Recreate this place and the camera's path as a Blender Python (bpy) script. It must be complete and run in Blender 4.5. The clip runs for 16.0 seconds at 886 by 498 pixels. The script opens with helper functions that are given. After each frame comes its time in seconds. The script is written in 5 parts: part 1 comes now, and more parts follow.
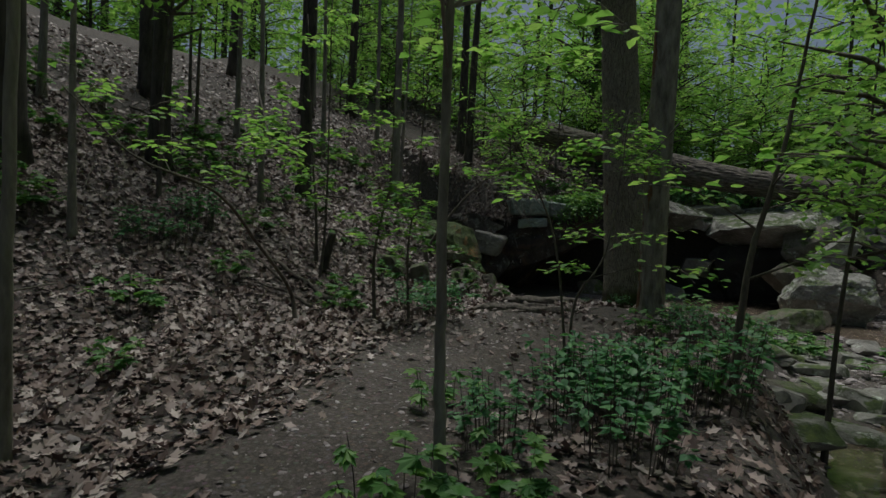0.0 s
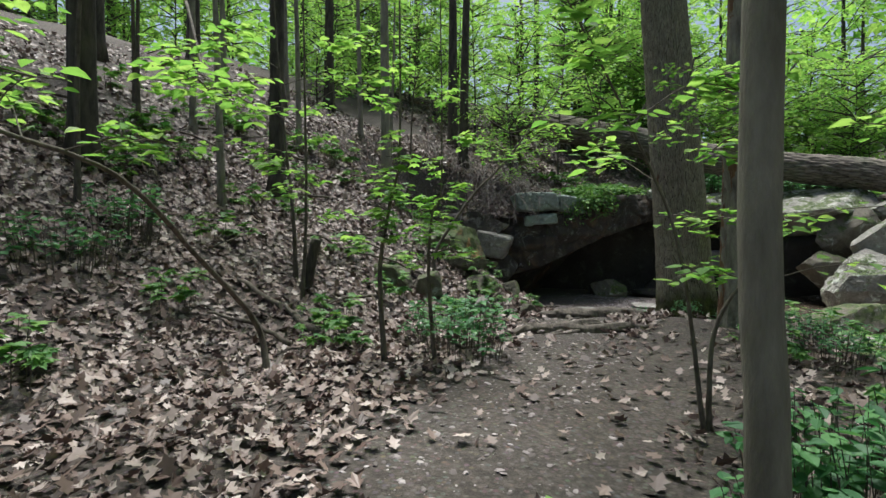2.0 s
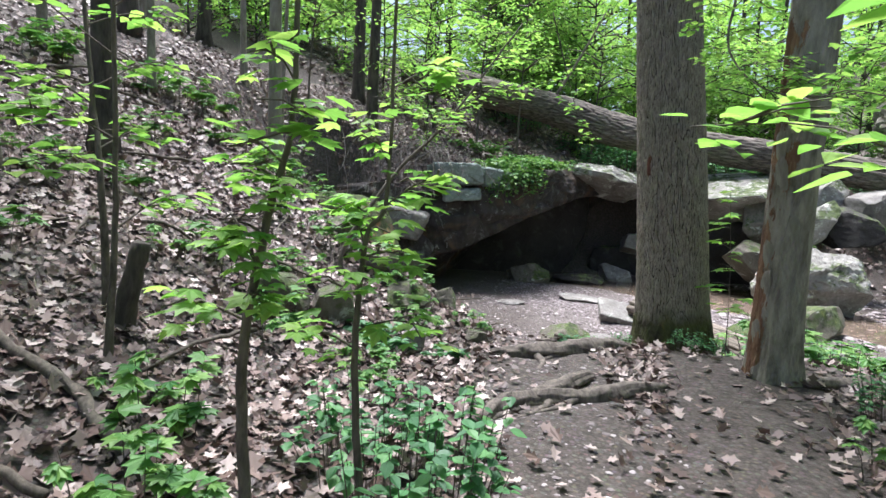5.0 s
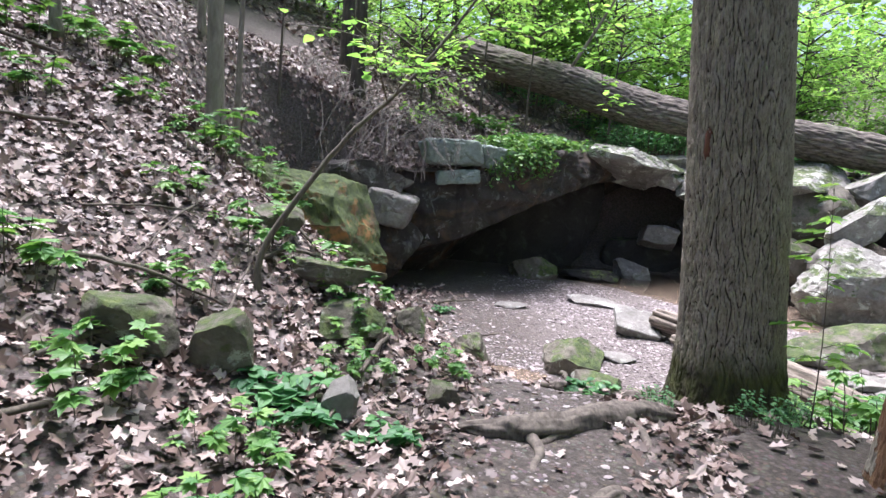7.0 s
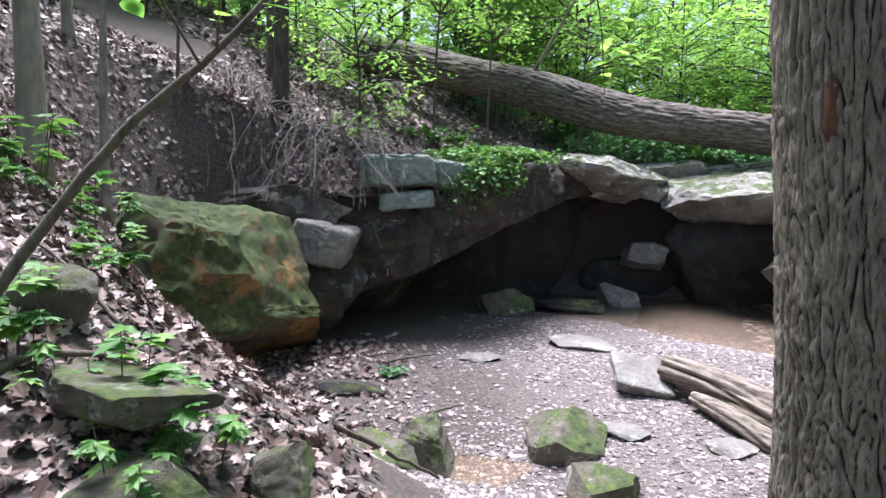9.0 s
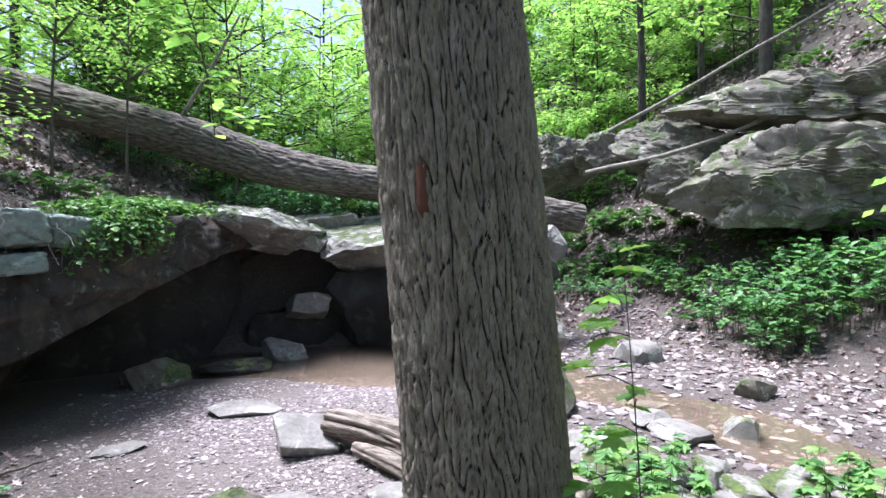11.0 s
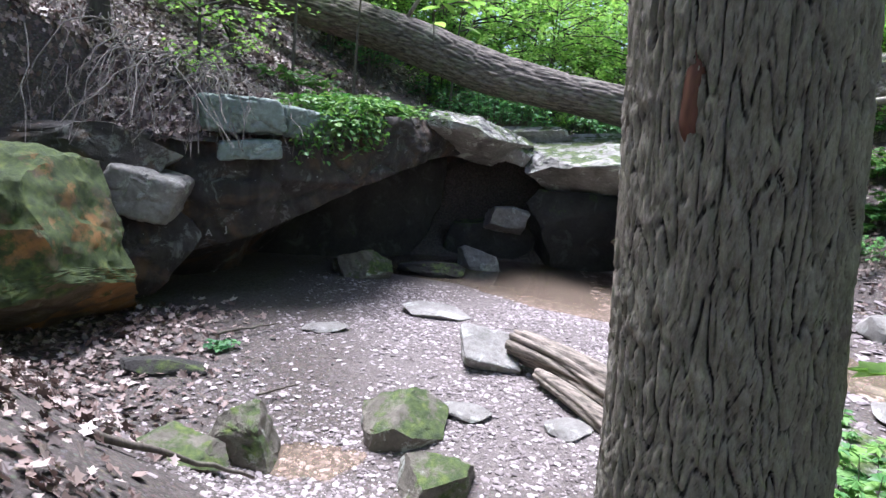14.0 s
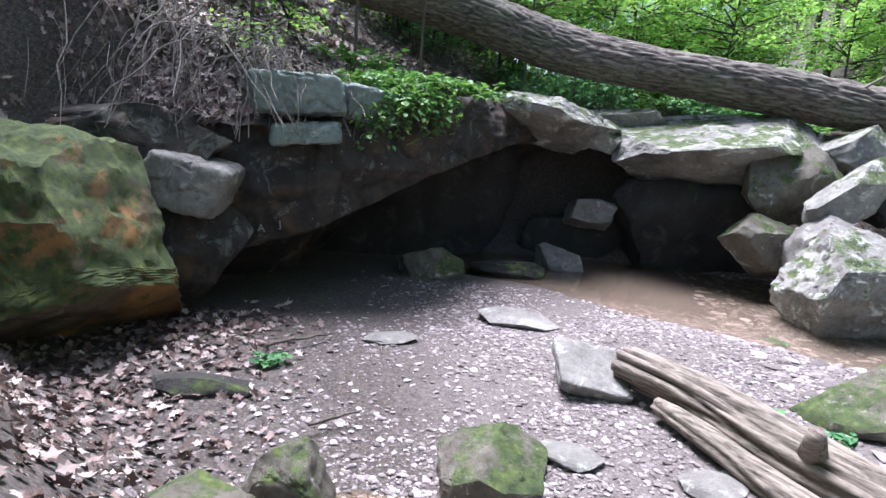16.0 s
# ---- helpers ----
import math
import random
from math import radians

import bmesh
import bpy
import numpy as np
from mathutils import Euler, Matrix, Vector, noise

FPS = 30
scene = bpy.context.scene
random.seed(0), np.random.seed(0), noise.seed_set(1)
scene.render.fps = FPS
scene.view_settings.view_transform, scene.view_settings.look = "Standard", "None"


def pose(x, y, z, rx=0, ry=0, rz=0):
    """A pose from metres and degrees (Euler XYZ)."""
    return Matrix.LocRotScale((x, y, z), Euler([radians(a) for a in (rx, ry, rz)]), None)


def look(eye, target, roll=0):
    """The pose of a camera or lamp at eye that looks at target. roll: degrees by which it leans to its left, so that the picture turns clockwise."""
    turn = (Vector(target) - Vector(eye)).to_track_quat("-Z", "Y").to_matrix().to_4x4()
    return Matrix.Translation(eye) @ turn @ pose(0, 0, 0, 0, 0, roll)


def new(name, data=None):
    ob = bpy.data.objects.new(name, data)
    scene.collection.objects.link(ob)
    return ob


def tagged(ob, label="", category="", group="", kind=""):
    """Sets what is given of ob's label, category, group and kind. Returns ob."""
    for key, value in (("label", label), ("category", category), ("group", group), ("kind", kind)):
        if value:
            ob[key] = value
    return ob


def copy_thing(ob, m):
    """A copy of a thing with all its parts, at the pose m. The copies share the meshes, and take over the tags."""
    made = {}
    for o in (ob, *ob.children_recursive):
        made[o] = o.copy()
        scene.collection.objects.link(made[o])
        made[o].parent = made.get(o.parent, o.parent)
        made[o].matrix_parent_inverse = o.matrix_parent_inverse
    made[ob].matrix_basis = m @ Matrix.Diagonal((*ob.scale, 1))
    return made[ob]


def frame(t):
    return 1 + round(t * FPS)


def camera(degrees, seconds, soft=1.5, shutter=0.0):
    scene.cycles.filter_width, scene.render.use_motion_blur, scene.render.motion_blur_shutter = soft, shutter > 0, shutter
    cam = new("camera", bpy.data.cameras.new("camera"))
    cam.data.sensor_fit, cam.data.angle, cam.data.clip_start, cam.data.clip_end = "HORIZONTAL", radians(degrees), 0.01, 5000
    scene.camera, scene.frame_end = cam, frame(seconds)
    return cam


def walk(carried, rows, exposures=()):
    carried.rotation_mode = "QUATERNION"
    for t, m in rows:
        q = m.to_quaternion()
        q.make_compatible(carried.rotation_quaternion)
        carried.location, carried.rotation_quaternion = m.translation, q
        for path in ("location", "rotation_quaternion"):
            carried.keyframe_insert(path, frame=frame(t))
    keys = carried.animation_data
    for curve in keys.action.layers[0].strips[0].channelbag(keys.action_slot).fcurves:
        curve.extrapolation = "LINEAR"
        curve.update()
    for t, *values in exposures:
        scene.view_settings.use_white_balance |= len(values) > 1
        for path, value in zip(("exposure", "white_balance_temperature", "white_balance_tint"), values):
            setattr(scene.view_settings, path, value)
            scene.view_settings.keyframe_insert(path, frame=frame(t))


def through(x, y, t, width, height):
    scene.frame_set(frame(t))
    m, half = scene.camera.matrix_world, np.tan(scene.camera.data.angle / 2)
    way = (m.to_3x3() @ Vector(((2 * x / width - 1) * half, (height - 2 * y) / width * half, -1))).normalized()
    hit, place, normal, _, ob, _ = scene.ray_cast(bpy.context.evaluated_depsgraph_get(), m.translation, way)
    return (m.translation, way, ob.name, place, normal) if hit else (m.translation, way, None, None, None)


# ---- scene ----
cam = camera(74.9, 16.0)
EXPOSURES = [(0.0, -1.08, 6100, 6), (0.8, -0.52, 6100, 6), (1.5, 0.1, 6100, 6), (2.3, 0.7, 6100, 10), (3.2, 1.2, 6100, 11), (5.2, 1.36, 5800, 17), (7.5, 1.55, 5800, 23), (10.5, 1.55, 5550, 21), (16.0, 1.52, 5500, 22)]
PATH = [
    (0, (3.032, -10.432, 2.212), (1.978, -8.735, 2.118), 2.8),
    (0.5, (2.71, -9.985, 2.13), (1.651, -8.29, 2.02), 2.75),
    (1, (2.283, -9.602, 2.044), (1.198, -7.925, 1.951), 2.7),
    (1.5, (1.933, -9.095, 2.015), (0.855, -7.412, 1.937), 1.8),
    (2, (1.501, -8.805, 2.102), (0.497, -7.077, 2.025), 0.2),
    (2.5, (1.043, -8.358, 2.269), (0.114, -6.589, 2.185), 0.8),
    (3, (0.614, -7.976, 2.447), (-0.278, -6.188, 2.358), 0.4),
    (3.5, (0.369, -7.869, 2.564), (-0.493, -6.069, 2.44), 0.8),
    (4, (0.271, -7.593, 2.589), (-0.555, -5.779, 2.432), 1.0),
    (4.5, (0.176, -7.128, 2.55), (-0.518, -5.26, 2.375), 1.1),
    (5, (0.014, -6.64, 2.392), (-0.655, -4.766, 2.192), 2.7),
    (5.2, (0.035, -6.438, 2.405), (-0.629, -4.562, 2.206), 2.3),
    (7.3, (-0.414, -4.345, 2.426), (-1.107, -2.488, 2.154), 4.2),
    (7.5, (-0.474, -4.14, 2.394), (-1.177, -2.286, 2.131), 3.3),
    (7.6, (-0.49, -4.037, 2.374), (-1.199, -2.187, 2.105), 3.0),
    (8, (-0.524, -3.56, 2.322), (-1.224, -1.705, 2.057), 3.2),
    (8.2, (-0.562, -3.265, 2.327), (-1.252, -1.404, 2.079), 2.6),
    (10.3, (-0.939, -1.942, 2.572), (-1.057, 0.054, 2.504), -0.9),
    (10.5, (-0.82, -2.011, 2.566), (-0.763, -0.012, 2.519), -1.0),
    (11, (-0.534, -2.127, 2.544), (-0.053, -0.185, 2.521), -0.8),
    (11.5, (-0.326, -2.013, 2.597), (0.417, -0.156, 2.565), 0.5),
    (12, (-0.331, -1.867, 2.588), (0.2, 0.058, 2.476), 2.7),
    (12.5, (-0.39, -1.827, 2.577), (-0.255, 0.159, 2.378), 3.8),
    (13, (-0.419, -1.802, 2.558), (-0.464, 0.173, 2.247), 4.5),
    (13.5, (-0.514, -1.794, 2.538), (-0.61, 0.175, 2.202), 4.9),
    (14, (-0.579, -1.657, 2.553), (-0.753, 0.307, 2.219), 5.1),
    (14.5, (-0.507, -1.347, 2.544), (-0.747, 0.61, 2.206), 4.8),
    (15, (-0.491, -0.987, 2.545), (-0.782, 0.96, 2.191), 4.5),
    (15.5, (-0.767, -0.714, 2.386), (-1.103, 1.224, 2.025), 4.0),
    (16, (-0.965, -0.423, 2.303), (-1.351, 1.506, 1.946), 4.0),
]
walk(cam, [(t, look(eye, target, roll)) for t, eye, target, roll in PATH],
     exposures=EXPOSURES)


# ---------------- light ----------------
SUN_UP, SUN_TURN = 70.0, -38.0
world = bpy.data.worlds.new("sky")
scene.world = world
world.use_nodes = True
wn = world.node_tree
sky = wn.nodes.new("ShaderNodeTexSky")
sky.sky_type, sky.sun_disc = "NISHITA", False
sky.sun_elevation, sky.sun_rotation = radians(SUN_UP), radians(SUN_TURN)
sky.dust_density, sky.ozone_density = 4.0, 0.6
wn.links.new(sky.outputs[0], wn.nodes["Background"].inputs["Color"])
wn.nodes["Background"].inputs["Strength"].default_value = 0.09
sun_data = bpy.data.lights.new("sun", "SUN")
sun_data.energy, sun_data.angle, sun_data.color = 5.0, radians(30), (1.0, 0.97, 0.9)
sun_ob = new("sun", sun_data)
a, e = radians(SUN_TURN), radians(SUN_UP)
sun_ob.matrix_world = look((0, 0, 30), (-math.sin(a) * math.cos(e), -math.cos(a) * math.cos(e), 30 - math.sin(e)))

# ---------------- materials ----------------
class Nodes:
    """A node material under construction."""

    def __init__(self, name):
        self.mat = bpy.data.materials.new(name)
        self.mat.use_nodes = True
        self.tree = self.mat.node_tree
        self.bsdf = self.tree.nodes["Principled BSDF"]
        self.out = self.tree.nodes["Material Output"]

    def add(self, kind, **values):
        n = self.tree.nodes.new(kind)
        for key, v in values.items():
            n.inputs[key].default_value = v
        return n

    def link(self, a, b):
        self.tree.links.new(a, b)

    def place(self, stretch=(1, 1, 1), turn=0.0):
        tc = self.add("ShaderNodeTexCoord")
        rot, mp = self.add("ShaderNodeMapping"), self.add("ShaderNodeMapping")
        rot.inputs["Rotation"].default_value = (0, 0, radians(turn))
        mp.inputs["Scale"].default_value = stretch
        self.link(tc.outputs["Object"], rot.inputs["Vector"])
        self.link(rot.outputs[0], mp.inputs["Vector"])
        return mp.outputs[0]

    def noise(self, where, scale, detail=6.0, rough=0.6, distort=0.0):
        n = self.add("ShaderNodeTexNoise", Scale=scale, Detail=detail, Roughness=rough, Distortion=distort)
        self.link(where, n.inputs["Vector"])
        return n.outputs[0]

    def cells(self, where, scale, feature="F1"):
        n = self.add("ShaderNodeTexVoronoi", Scale=scale)
        n.feature = feature
        self.link(where, n.inputs["Vector"])
        return n

    def ramp(self, fac, *stops):
        n = self.add("ShaderNodeValToRGB")
        el = n.color_ramp.elements
        while len(el) < len(stops):
            el.new(0.5)
        for e, (p, c) in zip(el, stops):
            e.position = p
            e.color = (*c, 1) if len(c) == 3 else c
        self.link(fac, n.inputs[0])
        return n.outputs[0]

    def blend(self, fac, a, b, how="MIX"):
        n = self.tree.nodes.new("ShaderNodeMix")
        n.data_type, n.blend_type = "RGBA", how
        for src, slot in ((fac, 0), (a, 6), (b, 7)):
            if isinstance(src, (int, float)):
                n.inputs[slot].default_value = src
            elif isinstance(src, tuple):
                n.inputs[slot].default_value = (*src, 1)
            else:
                self.link(src, n.inputs[slot])
        return n.outputs[2]

    def maths(self, how, a, b=0.5):
        n = self.tree.nodes.new("ShaderNodeMath")
        n.operation = how
        for k, v in ((0, a), (1, b)):
            if isinstance(v, (int, float)):
                n.inputs[k].default_value = v
            else:
                self.link(v, n.inputs[k])
        return n.outputs[0]

    def bump(self, height, strength=0.5, distance=0.02):
        n = self.add("ShaderNodeBump", Strength=strength, Distance=distance)
        self.link(height, n.inputs["Height"])
        self.link(n.outputs[0], self.bsdf.inputs["Normal"])

    def finish(self, colour, rough=0.9):
        if isinstance(colour, tuple):
            self.bsdf.inputs["Base Color"].default_value = (*colour, 1)
        else:
            self.link(colour, self.bsdf.inputs["Base Color"])
        if isinstance(rough, (int, float)):
            self.bsdf.inputs["Roughness"].default_value = rough
        else:
            self.link(rough, self.bsdf.inputs["Roughness"])
        return self.mat


def upward(m):
    """How far a face looks up, 0 to 1."""
    g = m.add("ShaderNodeNewGeometry")
    sep = m.add("ShaderNodeSeparateXYZ")
    m.link(g.outputs["Normal"], sep.inputs[0])
    return sep.outputs[2]


def rock_material(name, dark, light, moss=0.4, lichen=0.3, rust=0.0, specks=False):
    m = Nodes(name)
    w = m.place()
    big, fine = m.noise(w, 1.1, 8, 0.65, 0.4), m.noise(w, 14, 8, 0.7)
    c = m.ramp(big, (0.3, dark), (0.7, light))
    c = m.blend(m.ramp(fine, (0.35, (0, 0, 0)), (0.7, (1, 1, 1))), c, m.blend(1.0, c, (0.62, 0.6, 0.56), "MULTIPLY"))
    if rust:
        c = m.blend(m.ramp(m.noise(w, 0.9, 5, 0.6, 1.0), (0.5, (0, 0, 0)), (0.62, (rust,) * 3)), c, (0.34, 0.17, 0.045))
    if lichen:
        patch = m.ramp(m.noise(w, 2.3, 9, 0.75, 0.6), (0.56, (0, 0, 0)), (0.60, (lichen,) * 3))
        c = m.blend(patch, c, (0.62, 0.66, 0.58))
    if specks:
        dots = m.cells(w, 7.0)
        near = m.maths("ADD", dots.outputs["Distance"], m.maths("MULTIPLY", m.noise(w, 1.3, 4), 0.35))
        c = m.blend(m.ramp(near, (0.20, (1, 1, 1)), (0.235, (0, 0, 0))), c, (0.6, 0.62, 0.58))
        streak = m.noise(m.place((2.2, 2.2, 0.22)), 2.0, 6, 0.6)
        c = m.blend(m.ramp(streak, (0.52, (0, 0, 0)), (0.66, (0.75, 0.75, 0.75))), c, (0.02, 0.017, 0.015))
    if moss:
        up = upward(m)
        spot = m.maths("ADD", m.noise(w, 2.0, 8, 0.7), m.maths("MULTIPLY", up, 0.16))
        c = m.blend(m.ramp(spot, (0.66 - 0.22 * moss, (0, 0, 0)), (0.74 - 0.22 * moss, (1, 1, 1))), c,
                    m.ramp(m.noise(w, 9, 6), (0.32, (0.022, 0.036, 0.01)), (0.55, (0.06, 0.088, 0.02)), (0.75, (0.13, 0.16, 0.032))))
    h = m.blend(0.5, big, fine)
    m.bump(m.blend(0.35, h, m.noise(w, 48, 6, 0.75)), 1.0, 0.06)
    return m.finish(c, 0.85)


def bark_material(name, groove, ridge, scale=1.0, green=0.2, stretch=(1, 1, 0.28), turn=0.0):
    m = Nodes(name)
    w = m.place(stretch, turn=turn)
    lumps = m.noise(w, 9 * scale, 8, 0.65, 0.3)
    fine = m.noise(w, 40 * scale, 6, 0.7)
    c = m.ramp(lumps, (0.32, groove), (0.62, ridge))
    c = m.blend(m.ramp(fine, (0.3, (0, 0, 0)), (0.75, (0.6, 0.6, 0.6))), c, m.blend(1.0, c, (0.5, 0.48, 0.45), "MULTIPLY"))
    lw = m.place()
    c = m.blend(m.ramp(m.noise(lw, 1.7, 6, 0.6), (0.5, (0, 0, 0)), (0.75, (green,) * 3)), c, (0.16, 0.20, 0.12))
    # Shade of the creases put into the bark colour: concave spots darkened.
    shaded = m.ramp(m.add("ShaderNodeNewGeometry").outputs["Pointiness"], (0.42, (0.22, 0.19, 0.17)), (0.51, (1, 1, 1)))
    c = m.blend(1.0, c, shaded, "MULTIPLY")
    m.bump(m.blend(0.4, lumps, fine), 0.9, 0.02 / scale)
    return m.finish(c, 0.92)


def leaf_material(name, colours, through=0.65):
    m = Nodes(name)
    g = m.add("ShaderNodeNewGeometry")
    c = m.ramp(g.outputs["Random Per Island"], *colours)
    mottled = m.noise(m.place(), 25, 3)
    c = m.blend(m.ramp(mottled, (0.3, (0, 0, 0)), (0.8, (0.5, 0.5, 0.5))), c, m.blend(1.0, c, (0.6, 0.65, 0.5), "MULTIPLY"))
    m.finish(c, 0.55)
    if through:
        tr = m.add("ShaderNodeBsdfTranslucent")
        m.link(m.blend(1.0, c, (1.0, 1.0, 0.75), "MULTIPLY"), tr.inputs["Color"])
        mx = m.add("ShaderNodeMixShader", Fac=through)
        m.link(m.bsdf.outputs[0], mx.inputs[1])
        m.link(tr.outputs[0], mx.inputs[2])
        m.link(mx.outputs[0], m.out.inputs["Surface"])
    return m.mat


def soil_material():
    m = Nodes("forest_soil")
    w = m.place()
    big, fine = m.noise(w, 0.7, 8, 0.65), m.noise(w, 18, 9, 0.75)
    c = m.ramp(fine, (0.3, (0.026, 0.021, 0.018)), (0.5, (0.075, 0.062, 0.054)), (0.75, (0.17, 0.145, 0.13)))
    cell = m.cells(w, 26)
    c = m.blend(m.ramp(cell.outputs["Distance"], (0.25, (0.8, 0.8, 0.8)), (0.45, (0, 0, 0))), c, m.blend(0.25, (0.14, 0.118, 0.105), cell.outputs["Color"], "SOFT_LIGHT"))
    c = m.blend(m.ramp(big, (0.4, (0, 0, 0)), (0.7, (0.7, 0.7, 0.7))), c, m.blend(1.0, c, (0.6, 0.55, 0.5), "MULTIPLY"))
    # the sandy bar of the creek, with darker soil around it
    bar = m.add("ShaderNodeVectorMath")
    bar.operation = "DISTANCE"
    m.link(m.place((0.8, 0.7, 0.0)), bar.inputs[0])
    bar.inputs[1].default_value = (0.4, 4.1, 0.0)
    reach = m.maths("ADD", bar.outputs["Value"], m.maths("MULTIPLY", m.noise(w, 0.9, 6, 0.6), 1.6))
    sand = m.ramp(fine, (0.3, (0.07, 0.058, 0.053)), (0.7, (0.19, 0.162, 0.15)))
    c = m.blend(m.ramp(m.maths("MULTIPLY", reach, 0.2), (0.50, (1, 1, 1)), (0.68, (0, 0, 0))), c, sand)
    m.bump(fine, 0.8, 0.04)
    return m.finish(c, 0.95)


MAT_SOIL = soil_material()
# Dark face tone, lowered further to put the hollow's shade into the colour.
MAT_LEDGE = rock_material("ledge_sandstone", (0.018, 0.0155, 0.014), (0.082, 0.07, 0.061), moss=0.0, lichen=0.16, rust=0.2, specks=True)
MAT_SLAB = rock_material("pale_lichened_rock", (0.11, 0.105, 0.09), (0.50, 0.485, 0.45), moss=0.26, lichen=0.85)
MAT_TEAL = rock_material("grey_green_stone", (0.15, 0.19, 0.168), (0.35, 0.42, 0.385), moss=0.0, lichen=0.4)
MAT_MOSSY = rock_material("mossy_rock", (0.07, 0.06, 0.046), (0.27, 0.245, 0.195), moss=0.42, lichen=0.5)
MAT_OCHRE = rock_material("ochre_mossy_rock", (0.06, 0.052, 0.032), (0.17, 0.135, 0.075), moss=0.86, lichen=0.08, rust=0.8)
MAT_GREY = rock_material("grey_stone", (0.13, 0.12, 0.108), (0.38, 0.365, 0.34), moss=0.0, lichen=0.35)
# Hollow's shade put into a near-black rock colour; two loose stones share it.
MAT_SHADE_DARK = rock_material("shade_dark_rock", (0.016, 0.0145, 0.013), (0.055, 0.05, 0.045), moss=0.1, lichen=0.04)
MAT_BARK = bark_material("oak_bark", (0.10, 0.088, 0.076), (0.33, 0.30, 0.265))


def oak_material():
    """Grey furrowed plates, with a dark damp mossy foot."""
    m = Nodes("oak_plates")
    w = m.place((1, 1, 0.4))
    lumps, fine = m.noise(w, 22, 8, 0.75), m.noise(w, 85, 6, 0.8)
    c = m.ramp(lumps, (0.32, (0.19, 0.16, 0.128)), (0.68, (0.45, 0.40, 0.335)))
    c = m.blend(m.ramp(fine, (0.35, (0, 0, 0)), (0.7, (0.8, 0.8, 0.8))), c, m.blend(1.0, c, (0.55, 0.52, 0.48), "MULTIPLY"))
    c = m.blend(m.ramp(m.noise(m.place(), 2.6, 6, 0.6), (0.52, (0, 0, 0)), (0.72, (0.2, 0.2, 0.2))), c, (0.26, 0.28, 0.24))
    # Shadow in the furrows painted in: concave bark multiplied down almost to black.
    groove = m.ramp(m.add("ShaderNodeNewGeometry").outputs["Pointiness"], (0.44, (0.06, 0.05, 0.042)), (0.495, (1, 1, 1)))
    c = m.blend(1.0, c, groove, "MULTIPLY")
    sep = m.add("ShaderNodeSeparateXYZ")
    m.link(m.place(), sep.inputs[0])
    foot = m.maths("ADD", sep.outputs[2], m.maths("MULTIPLY", m.noise(m.place(), 3.0, 5), 0.5))
    c = m.blend(m.ramp(m.maths("MULTIPLY", foot, 0.5), (0.64, (1, 1, 1)), (0.76, (0, 0, 0))), c, m.ramp(m.noise(m.place(), 5, 6), (0.35, (0.035, 0.03, 0.016)), (0.65, (0.085, 0.095, 0.025))))
    m.bump(m.blend(0.5, lumps, fine), 1.0, 0.03)
    return m.finish(c, 0.93)


MAT_OAK = oak_material()
MAT_BARK_PALE = bark_material("pale_bark", (0.13, 0.115, 0.09), (0.31, 0.285, 0.24))
MAT_BARK_DARK = bark_material("dark_bark", (0.02, 0.017, 0.014), (0.10, 0.085, 0.07), green=0.1)
MAT_SAPLING = bark_material("sapling_bark", (0.05, 0.04, 0.032), (0.15, 0.125, 0.10), 3.0)
MAT_LOGBARK = bark_material("log_bark", (0.022, 0.018, 0.015), (0.25, 0.215, 0.18), 1.8, 0.5, (0.22, 1, 1))
MAT_GREEN = leaf_material("green_leaves", ((0.0, (0.15, 0.33, 0.075)), (0.5, (0.26, 0.48, 0.11)), (1.0, (0.40, 0.60, 0.16))))
MAT_SHRUB = leaf_material("shrub_leaves", ((0.0, (0.045, 0.15, 0.06)), (0.5, (0.08, 0.23, 0.085)), (1.0, (0.14, 0.32, 0.11))), 0.4)
MAT_LITTER = leaf_material("dead_leaves", ((0.0, (0.045, 0.026, 0.022)), (0.35, (0.145, 0.092, 0.078)), (0.7, (0.26, 0.188, 0.168)), (1.0, (0.48, 0.395, 0.37))), 0.0)
MAT_GREEN2 = leaf_material("seedling_leaves", ((0.0, (0.06, 0.19, 0.05)), (0.5, (0.12, 0.27, 0.06)), (1.0, (0.22, 0.38, 0.09))), 0.4)
MAT_BUSH = leaf_material("bush_leaves", ((0.0, (0.07, 0.20, 0.07)), (0.5, (0.13, 0.31, 0.11)), (1.0, (0.22, 0.42, 0.15))), 0.5)
MAT_CLIFF = rock_material("outcrop_sandstone", (0.11, 0.10, 0.08), (0.30, 0.275, 0.225), moss=0.36, lichen=0.4)
MAT_PATHROOT = bark_material("worn_path_roots", (0.05, 0.041, 0.034), (0.20, 0.168, 0.142), 2.0, 0.0)
MAT_ROOT = bark_material("grey_roots", (0.06, 0.052, 0.046), (0.25, 0.22, 0.20), 3.0, 0.0)
MAT_DRIFT = bark_material("weathered_wood", (0.022, 0.018, 0.014), (0.30, 0.25, 0.205), 3.4, 0.15, (0.13, 1, 1), 47.0)


